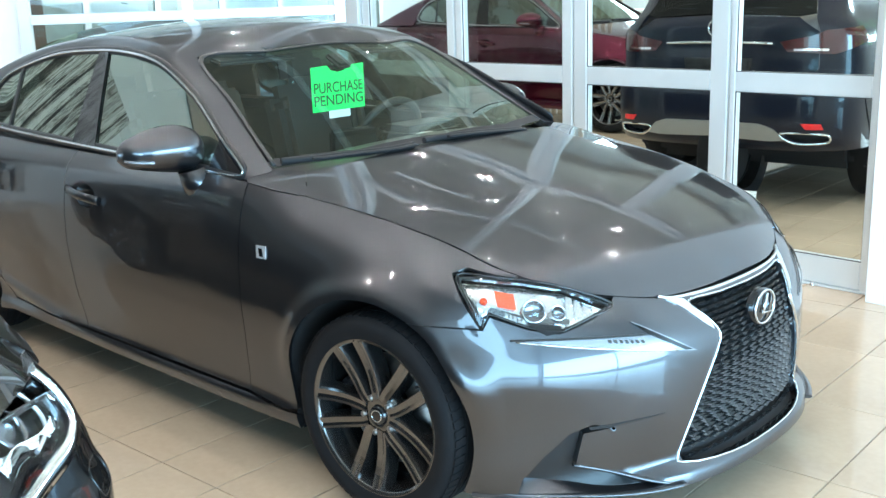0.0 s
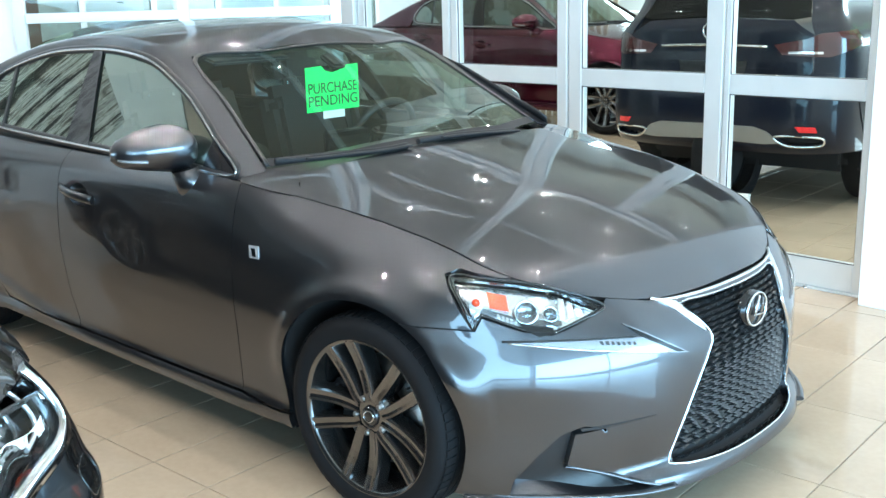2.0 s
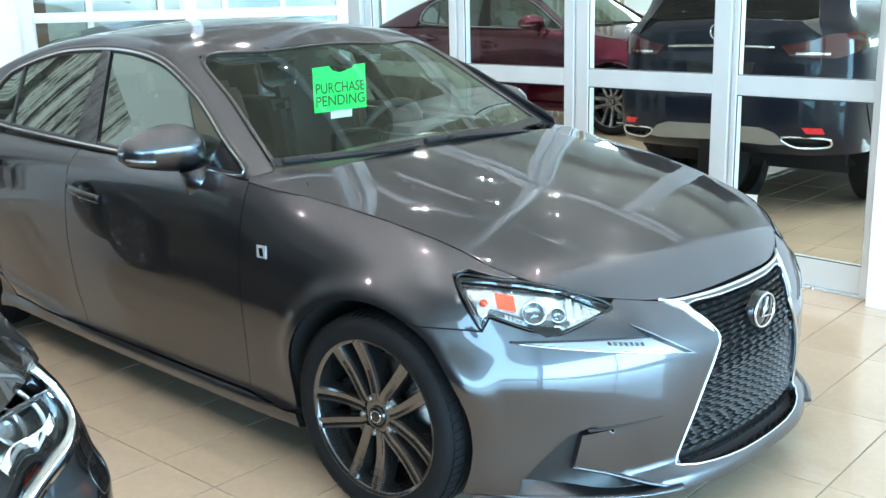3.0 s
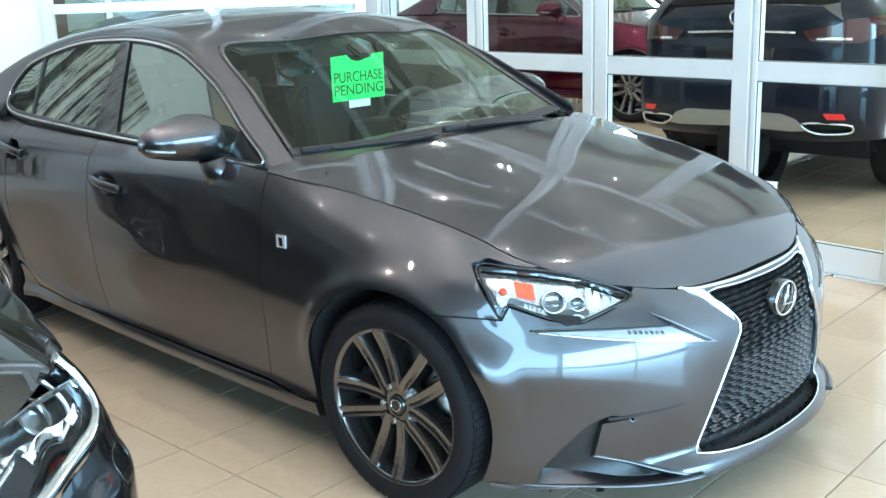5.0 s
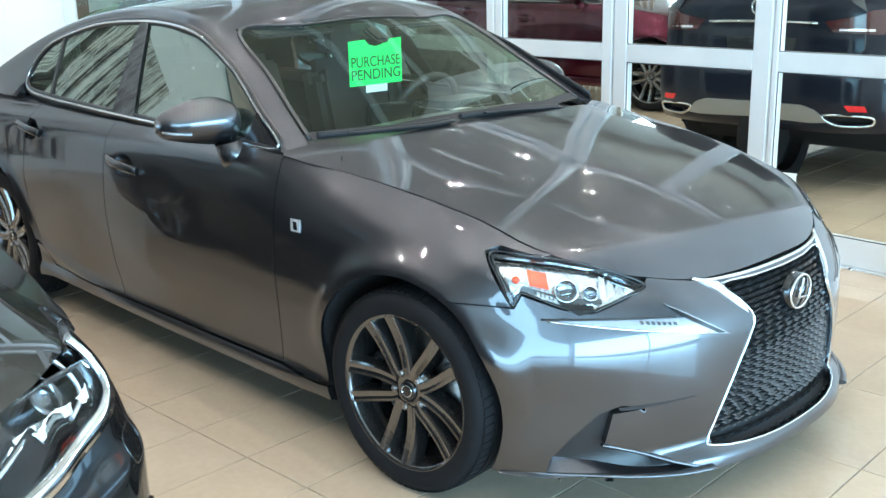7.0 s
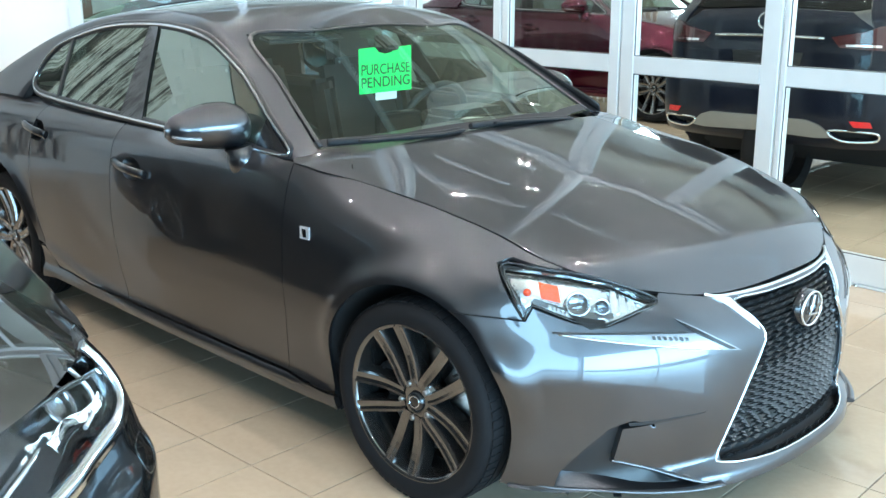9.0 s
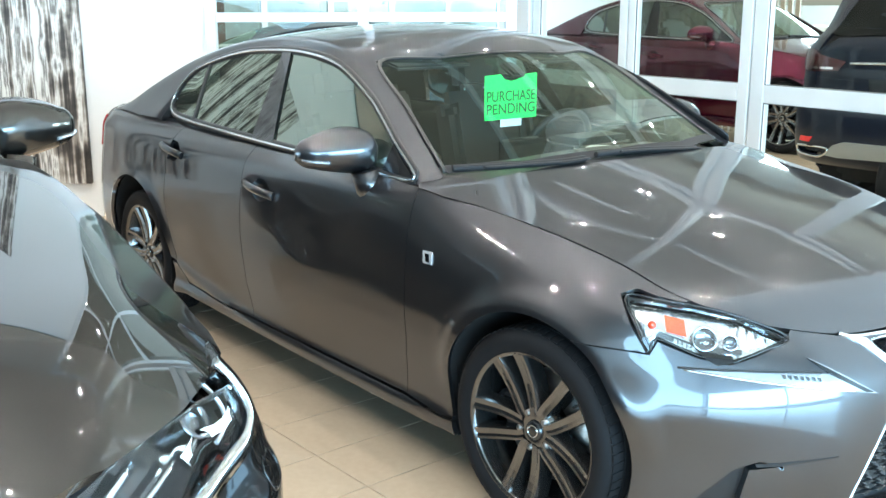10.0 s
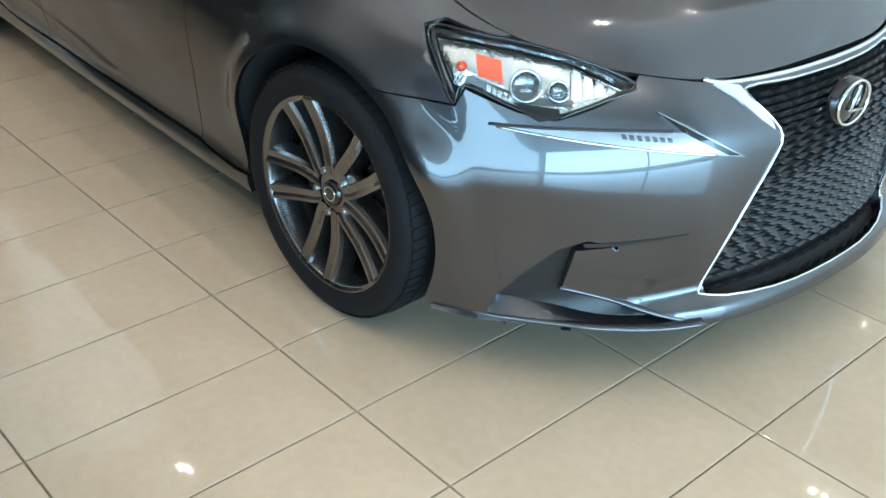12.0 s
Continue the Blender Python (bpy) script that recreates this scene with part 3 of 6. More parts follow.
TOP = [(x, float(top_edge(x))) for x in (0.44, 0.36, 0.28, 0.14, 0.0, -0.18, -0.35, -0.46)]
R_FRONT, R_REAR = 0.354, 0.385
LAMP_LOOP = [(1.028, 0.759), (0.93, 0.757), (0.835, 0.746), (0.709, 0.721), (0.567, 0.667), (0.637, 0.647), (0.70, 0.630), (0.737, 0.621), (0.811, 0.635), (0.923, 0.671), (0.942, 0.634), (0.985, 0.70)]
SPINDLE = [(0, 0.628), (0.15, 0.630), (0.298, 0.632), (0.262, 0.587), (0.228, 0.537), (0.255, 0.487), (0.312, 0.394), (0.382, 0.228), (0.374, 0.196), (0.20, 0.182), (0, 0.179)]
DRL = [(0.866, 0.605), (0.72, 0.600), (0.582, 0.590), (0.468, 0.579), (0.532, 0.623), (0.465, 0.590), (0.328, 0.513), (0.403, 0.529), (0.597, 0.563), (0.74, 0.586)]
INTAKE = [(0.60, 0.350), (0.66, 0.366), (0.72, 0.345), (0.79, 0.28), (0.848, 0.214), (0.863, 0.160), (0.80, 0.147), (0.70, 0.146), (0.56, 0.143), (0.44, 0.142), (0.43, 0.156), (0.56, 0.202), (0.707, 0.252), (0.684, 0.345)]
GLASS_TOP = [(-0.60, 0.958), (-0.764, 1.061), (-0.90, 1.138), (-1.02, 1.195), (-1.264, 1.279), (-1.50, 1.312), (-1.755, 1.318), (-2.082, 1.297), (-2.413, 1.224), (-2.53, 1.15), (-2.567, 1.062)]
GLASS_LOW = [(-2.50, 1.015), (-2.298, 0.999), (-1.95, 0.988), (-1.626, 0.980), (-1.324, 0.973), (-0.95, 0.965)]


def grille(car, waves=True):
    """A dark woven grille of small slanting ridges behind the spindle opening."""
    loop = [np.array(twice(SPINDLE))]
    v, f = [], []
    z, row = 0.190, 0
    while z < 0.628:
        fine = 0.290 < z < 0.440
        w, h, d = (0.024, 0.0062, 0.007) if fine else (0.026, 0.0085, 0.013)
        for k in range(-20, 21):
            a = (k + 0.5 * (row % 2)) * (w * 0.98)
            if abs(a) > 0.40 or not inside(np.array([[a, z]]), loop)[0]:
                continue
            p, n = on_flank(a, z, -0.018)
            u = flank(a + 0.01, z) - flank(a - 0.01, z)
            u /= np.linalg.norm(u)
            t = np.cross(n, u)
            t *= np.sign(t[2])
            b = len(v)
            s = 1 if (k + row) % 2 else -1
            for du, dt, dn in ((-0.5, -0.7, 0), (0.5, -0.7, 0), (0.5, 0.7, 0), (-0.5, 0.7, 0), (-0.46, 0.05 - 0.5 * s, 1), (0.46, 0.05 + 0.5 * s, 1)):
                v.append(p + u * du * w + t * dt * h + n * (dn * d - 0.004))
            f += [(b, b + 1, b + 5, b + 4), (b + 2, b + 3, b + 4, b + 5), (b + 1, b + 2, b + 5), (b + 3, b, b + 4)]
        z += h * (1.75 if not fine else 1.7)
        row += 1
    g = part("grille", panel(flank, [shrink(np.array(twice(SPINDLE)), -0.03)], 0.02, 0.02, 0, -0.034), DARK, car, "black woven spindle grille")
    ridges = part("grille_weave", mesh_of("grille_weave", v, f, False), WEAVE, g)
    tagged(ridges, "woven gloss black grille infill", "", "", "stuff")
    edge = smooth_loop(twice(SPINDLE), 3)
    pts = [on_flank(a, z, -0.004) for a, z in edge]
    part("grille_frame", sweep([p for p, n in pts], ring(8, 0.004, 0.008), True, [n for p, n in pts]), CHROME, g, "thin chrome grille frame")
    bar = [on_flank(a, z, -0.002) for a, z in smooth_loop([(-0.40, 0.658), (-0.316, 0.645), (0, 0.640), (0.316, 0.645), (0.40, 0.658)], 8, False)]
    part("grille_bar", sweep([p for p, n in bar], ring(8, 0.006, 0.008), False, [n for p, n in bar]), CHROME, g)
    for m in (False, True):
        part("grille_corner", panel(flank, [[(0.388, 0.655), (0.312, 0.638), (0.270, 0.590), (0.236, 0.543), (0.280, 0.575), (0.330, 0.620)]], 0.012, 0.012, 0.004, 0.003, m), CHROME, g, "bright chrome grille corner")
    p, n = on_flank(0, 0.557, 0.004)
    e = part("emblem", lathe([(0, 0.004), (0.050, 0.004), (0.056, 0.0), (0.056, -0.02)], 48, "x"), GLOSS, g, "round badge with a chrome ring")
    e.location, e.scale = p, (1, 1.16, 0.97)
    ang = np.linspace(0, 2 * np.pi, 40, endpoint=False)
    part("emblem_ring", sweep([(0.008, 0.052 * math.cos(q), 0.051 * math.sin(q)) for q in ang], ring(6, 0.0036, 0.004), True, (1, 0, 0)), CHROME, e)
    part("emblem_bar", sweep([(0.009, 0.010, 0.040), (0.010, -0.012, -0.016), (0.009, 0.034, -0.022)], ring(6, 0.0045, 0.004), False, (1, 0, 0)), CHROME, e)
    return g


def headlamp(car, loop, left):
    side = -1 if left else 1
    h = part("headlamp", panel(flank, [loop], 0.010, 0.010, 0.05, 0.001, left), LENS, car, "clear headlamp with bright reflectors and an amber side light")
    h.visible_shadow = False
    part("lamp_housing", panel(flank, [loop], 0.012, 0.012, 0, -0.036, left, 0.004), REFLECTOR, h)
    edge = [on_flank(side * a, z, 0.001) for a, z in smooth_loop(loop, 4)]
    part("lamp_seal", sweep([p for p, n in edge], ring(6, 0.0032, 0.003), True, [n for p, n in edge]), GLOSS, h)
    part("lamp_bezel", panel(flank, [shrink(loop, -0.001), shrink(loop, 0.005)], 0.005, 0.005, 0.012, -0.006, left), GLOSS, h)
    spots = ((0.800, 0.676, 0.027), (0.733, 0.667, 0.018))
    for a, z, r in spots:
        p, n = on_flank(side * a, z, -0.026)
        b = part("projector", lathe([(r * 1.25, 0.02), (r * 1.12, 0.024), (r, 0.012), (r * 0.98, -0.02)], 32, "x"), CHROME, h)
        turn = Vector((1, 0, 0)).rotation_difference(Vector(n)).to_matrix().to_4x4()
        b.matrix_local = Matrix.Translation(p) @ turn
        part("lens_ball", lathe([(0.0005, r * 0.55), (r * 0.5, r * 0.46), (r * 0.85, r * 0.22), (r, 0)], 32, "x"), LENS, b)
        part("lens_back", lathe([(0.0005, -0.005), (r * 0.7, -0.003), (r, 0.004)], 32, "x"), DARK_CHROME, b)
    part("amber_reflector", panel(flank, [[(0.912, 0.730), (0.856, 0.720), (0.846, 0.680), (0.900, 0.690)]], 0.006, 0.006, 0.02, -0.012, left), AMBER, h, "bright amber reflector")
    for da in (0.0, 0.016, 0.032):
        part("amber_rib", panel(flank, [[(0.905 - da, 0.722), (0.901 - da, 0.721), (0.897 - da, 0.690), (0.901 - da, 0.691)]], 0.004, 0.006, 0.004, -0.014, left), AMBER, h)
    part("lamp_chin", panel(flank, [[(0.822, 0.648), (0.80, 0.630), (0.77, 0.614), (0.728, 0.620), (0.732, 0.636), (0.765, 0.640)]], 0.006, 0.006, 0.008, 0.006, left), GLOSS, h)
    for k in range(5):
        a0, z0 = 0.88 - 0.012 * k, 0.676 - 0.004 * k
        part("reflector_step", panel(flank, [[(a0, z0), (a0 - 0.009, z0 - 0.003), (a0 - 0.009, z0 - 0.016), (a0, z0 - 0.013)]], 0.006, 0.006, 0.01, -0.014 - 0.002 * (k % 2), left), REFLECTOR, h)
    p, n = on_flank(side * 0.945, 0.706, -0.035)
    bulb = part("bulb", lathe([(0.0005, 0.016), (0.008, 0.013), (0.011, 0.004), (0.010, -0.01)], 24, "x"), AMBER, h, "small amber bulb")
    bulb.matrix_local = Matrix.Translation(p) @ Vector((1, 0, 0)).rotation_difference(Vector(n)).to_matrix().to_4x4()
    # stepped bright fins between the projector and the inner tip
    for k in range(4):
        a0 = 0.70 - 0.028 * k
        part("reflector_fin", panel(flank, [[(a0, 0.705 - 0.010 * k), (a0 - 0.018, 0.698 - 0.010 * k), (a0 - 0.014, 0.652 + 0.004 * k), (a0 + 0.004, 0.648 + 0.004 * k)]], 0.008, 0.008, 0.012, -0.020 - 0.004 * k, left), REFLECTOR, h)
    part("lamp_shelf", panel(flank, [[(0.93, 0.678), (0.80, 0.646), (0.70, 0.640), (0.70, 0.652), (0.80, 0.660), (0.92, 0.690)]], 0.008, 0.008, 0.03, -0.016, left), DARK_CHROME, h)
    return h


def wheel(car, x, side, steer=0.0, turn=0.0):
    """One road wheel; local y is the axle, outwards on the car's right."""
    w = empty("wheel", Matrix(), "", "")
    w.parent = car
    w.matrix_local = Matrix.Translation((x, -side * 0.775, 0.3135)) @ Matrix.Scale(0.996, 4) @ pose(0, 0, 0, 0, turn, steer) @ (Matrix() if side > 0 else pose(0, 0, 0, 0, 0, 180))
    tyre = [(0.239, -0.104), (0.262, -0.113), (0.280, -0.113), (0.296, -0.106), (0.305, -0.093), (0.3095, -0.08), (0.3105, -0.04), (0.3105, 0.04), (0.3095, 0.08), (0.305, 0.093), (0.296, 0.106), (0.280, 0.113), (0.262, 0.113), (0.239, 0.104)]
    t = part("tyre", lathe(tyre, 96), RUBBER, w, "black low-profile road tyre")
    v, f = [], []
    for i in range(72):
        for y0, y1, sl in ((-0.096, -0.058, 0.35), (0.058, 0.096, -0.35)):
            a0 = 2 * math.pi * i / 72
            b = len(v)
            for yy, rr in ((y0, 0.3105 if abs(y0) < 0.08 else 0.3055), (y1, 0.3105 if abs(y1) < 0.08 else 0.3055)):
                for da in (0.006, 0.070):
                    q = a0 + da + sl * yy
                    v += [(rr * math.cos(q), yy, rr * math.sin(q)), ((rr + 0.004) * math.cos(q), yy, (rr + 0.004) * math.sin(q))]
            f += [(b + 1, b + 3, b + 7, b + 5), (b, b + 1, b + 5, b + 4), (b + 2, b + 6, b + 7, b + 3), (b, b + 2, b + 3, b + 1), (b + 4, b + 5, b + 7, b + 6)]
    for y in (-0.035, 0.0, 0.035):
        b = len(v)
        for i in range(96):
            q = 2 * math.pi * i / 96
            for yy, rr in ((-0.0135, 0.3085), (-0.0135, 0.3142), (0.0135, 0.3142), (0.0135, 0.3085)):
                v.append((rr * math.cos(q), y + yy, rr * math.sin(q)))
        f += [(b + 4 * i + k, b + 4 * i + k + 1, b + 4 * ((i + 1) % 96) + k + 1, b + 4 * ((i + 1) % 96) + k) for i in range(96) for k in range(3)]
    tread = part("tread", mesh_of("tread", v, f, False), RUBBER, t)
    tagged(tread, "grooved rubber tread", "", "", "stuff")
    rim = [(0.224, 0.060), (0.2285, 0.094), (0.231, 0.1005), (0.2375, 0.101), (0.240, 0.106), (0.2425, 0.101), (0.238, 0.09), (0.228, 0.07), (0.220, 0.0), (0.222, -0.08), (0.240, -0.10), (0.236, -0.09), (0.218, -0.07), (0.214, 0.0), (0.219, 0.045)]
    r = part("rim", lathe([(a, -b) for a, b in rim], 96, close=True), GUNMETAL, w, "gunmetal alloy rim")
    # five pairs of spokes: each pair leaves one root and forks towards the rim
    spoke = bmesh.new()
    rows = []
    for k in range(9):
        s = k / 8
        rad = 0.044 + s * 0.186
        half = 0.0170 + 0.0020 * s
        face = -(0.080 + 0.022 * s ** 0.7 - 0.012 * math.sin(math.pi * s))
        mid = 0.0195 + 0.029 * s ** 0.65
        out = ((-1.5, 0.050), (-1.12, 0.010), (-0.92, 0.0), (-0.5, 0.0008), (0.05, 0.0035), (0.5, 0.0008), (0.92, 0.0), (1.12, 0.010), (1.5, 0.050))
        rows.append([spoke.verts.new((mid + dx * half, face + dy, rad)) for dx, dy in out])
    for p, q in zip(rows, rows[1:]):
        for j in range(len(p) - 1):
            spoke.faces.new((p[j], p[j + 1], q[j + 1], q[j]))
    bmesh.ops.recalc_face_normals(spoke, faces=spoke.faces)
    me = bpy.data.meshes.new("spoke")
    spoke.to_mesh(me)
    spoke.free()
    me.materials.append(GUNMETAL)
    if sum(p.normal.y for p in me.polygons) > 0:
        me.flip_normals()
    other = me.copy()
    for q in other.vertices:
        q.co.x = -q.co.x
    other.flip_normals()
    for i in range(5):
        for m in (me, other):
            s = part("spoke", m, None, r)
            s.rotation_euler = (0, radians(72 * i), 0)
    part("hub", lathe([(0, -0.070), (0.030, -0.072), (0.036, -0.076), (0.056, -0.074), (0.074, -0.062), (0.080, -0.03)], 48), GUNMETAL, r)
    cap = part("centre_cap", lathe([(0, -0.083), (0.022, -0.083), (0.029, -0.080), (0.031, -0.070)], 32), GLOSS, r, "dark centre cap with a pale ring")
    part("cap_ring", sweep([(0.020 * math.cos(q), -0.084, 0.017 * math.sin(q)) for q in np.linspace(0, 2 * np.pi, 24, endpoint=False)], ring(5, 0.0022, 0.0016), True, (0, 1, 0)), CHROME, cap)
    for i in range(5):
        q = radians(72 * i + 90)
        n = part("wheel_nut", lathe([(0, -0.074), (0.007, -0.074), (0.009, -0.070), (0.0095, -0.05), (0.016, -0.052), (0.017, -0.03)], 6), STEEL, r)
        n.location = (0.056 * math.cos(q), -0.012, 0.056 * math.sin(q))
    part("valve", box((0.197, -0.080, 0.05), (0.010, 0.03, 0.008), 0.003), TRIM, r)
    part("brake_disc", lathe([(0.08, -0.012), (0.168, -0.012), (0.168, 0.012), (0.08, 0.012)], 64), STEEL, w, "bare steel brake disc")
    part("brake_caliper", box((-0.125, -0.005, 0.055), (0.07, 0.075, 0.15), 0.014, (0, -24, 0)), TRIM, w)
    part("wheel_back", lathe([(0.0005, 0.03), (0.205, 0.05)], 48), DARK, w)
    return w


def mirror_of(car, paint, left):
    """A door mirror: a bowl with a crease round its front, thickest towards the car, on a broad foot."""
    s = -1 if left else 1
    knots = [(-1.046, 0.012, 1.036, 1.028, 1.016, -0.950), (-1.034, 0.046, 1.056, 1.027, 0.999, -0.946), (-0.99, 0.084, 1.082, 1.027, 0.984, -0.938),
             (-0.93, 0.110, 1.102, 1.029, 0.972, -0.928), (-0.87, 0.122, 1.110, 1.031, 0.963, -0.918), (-0.825, 0.118, 1.105, 1.032, 0.958, -0.910),
             (-0.797, 0.098, 1.088, 1.031, 0.962, -0.905), (-0.786, 0.055, 1.060, 1.029, 0.980, -0.902)]
    at = [curve(np.linspace(-1.046, -0.786, 27), [(k[0], k[c]) for k in knots]) for c in range(1, 6)]

    def shell(i, q):
        """q runs 0 to 1 over the dome and 1 to 2 under the crease."""
        d, zt, zc, zb, xb = (c[i] for c in at)
        y = -1.046 + 0.01 * i
        if q <= 1:
            x, z = xb + d * math.sin(q * math.pi / 2) ** 0.9, zc + (zt - zc) * math.cos(q * math.pi / 2) ** 0.9
        else:
            u = q - 1
            x, z = xb + d * (1 - 0.10 * u - 0.50 * u ** 3), zc + (zb - 0.010 - zc) * u
        return (x - 0.014, s * y, z)

    qs = [0, 0.1, 0.25, 0.4, 0.55, 0.7, 0.82, 0.9, 0.96, 1.0, 1.05, 1.12, 1.25, 1.45, 1.65, 1.85, 2.0]
    v = [shell(i, q) for i in range(27) for q in qs]
    n = len(qs)
    f = [(i * n + k, i * n + k + 1, i * n + n + k + 1, i * n + n + k) for i in range(26) for k in range(n - 1)]
    f += [(i * n + n - 1, i * n, i * n + n, i * n + 2 * n - 1) for i in range(26)] + [tuple(range(n)), tuple(range(26 * n, 27 * n))[::-1]]
    if not left:
        f = [q[::-1] for q in f]
    ob = part("door_mirror", mesh_of("door_mirror", v, f), paint, car, "grey painted door mirror with a clear indicator strip")
    ob.location = (-0.025, 0, 0)
    part("mirror_foot", sweep([(-0.816, -s * 0.836, 0.880), (-0.820, -s * 0.842, 0.915), (-0.828, -s * 0.852, 0.965)], [(1.0 * a, b) for a, b in ring(16, 0.042, 0.058)], False, (1, 0, 0)), paint, ob)
    low = [np.array(shell(i, 1.86)) + (0.002, 0, -0.004) for i in range(2, 20)]
    part("mirror_trim", sweep(low, ring(8, 0.012, 0.008), False, (1, 0, 0)), TRIM, ob)
    strip = [np.array(shell(i, 1.48)) + (0.001, 0, 0) for i in range(1, 9)]
    part("indicator", sweep(strip, ring(8, 0.008, 0.005), False, (0, 0, 1)), WHITE_LENS, ob, "clear white indicator lens")
    part("mirror_glass", lathe([(0.0005, 0), (0.09, 0.0), (0.095, 0.004)], 32, "x"), CHROME, ob)
    g = ob.children[-1]
    g.matrix_local = Matrix.Translation((-0.934, -s * 0.905, 1.035)) @ pose(0, 0, 0, 0, 0, 8 * s) @ Matrix.Diagonal((1, 1, 0.6, 1))
    return ob


def oval(a, z, ra=0.072, rz=0.042, n=20):
    return [(a + ra * math.cos(2 * math.pi * i / n), z + rz * math.sin(2 * math.pi * i / n)) for i in range(n)]


def handle(door, a, z, slope, left, paint):
    s = -1 if left else 1
    v, f = [], []
    for k, (q, d) in enumerate(((1.02, -0.001), (0.93, -0.020), (0.7, -0.040), (0.05, -0.048))):
        v += [on_flank(s * aa, zz, d)[0] for aa, zz in oval(a, z - 0.004, 0.072 * q, 0.042 * q)]
    f = [(k * 20 + i, k * 20 + (i + 1) % 20, k * 20 + 20 + (i + 1) % 20, k * 20 + 20 + i) for k in range(3) for i in range(20)]
    part("handle_cup", mesh_of("handle_cup", v, f), paint, door)
    pts = [on_flank(s * (a + d), z + slope * d, 0.008 + 0.022 * (1 - (d / 0.125) ** 2)) for d in np.linspace(-0.118, 0.118, 9)]
    part("door_handle", sweep([p for p, n in pts], [(w * 1.0, h) for w, h in ring(10, 0.017, 0.011)], False, [n for p, n in pts]), paint, door, "body-coloured pull handle")


def seat(car, x, y):
    st = empty("front_seat", Matrix(), "", "")
    st.parent = car
    part("seat_base", box((x, y, 0.50), (0.52, 0.50, 0.18), 0.06), LEATHER, st)
    part("backrest", box((x - 0.30, y, 0.82), (0.16, 0.48, 0.62), 0.06, (0, -14, 0)), LEATHER, st)
    for d in (-0.21, 0.21):
        part("side_bolster", box((x - 0.25, y + d, 0.80), (0.16, 0.09, 0.52), 0.035, (0, -14, 0)), LEATHER, st)
    part("headrest", box((x - 0.40, y, 1.19), (0.10, 0.26, 0.17), 0.045, (0, -10, 0)), LEATHER, st)
    for d in (-0.06, 0.06):
        part("headrest_post", box((x - 0.385, y + d, 1.09), (0.012, 0.012, 0.10), 0.004), CHROME, st)


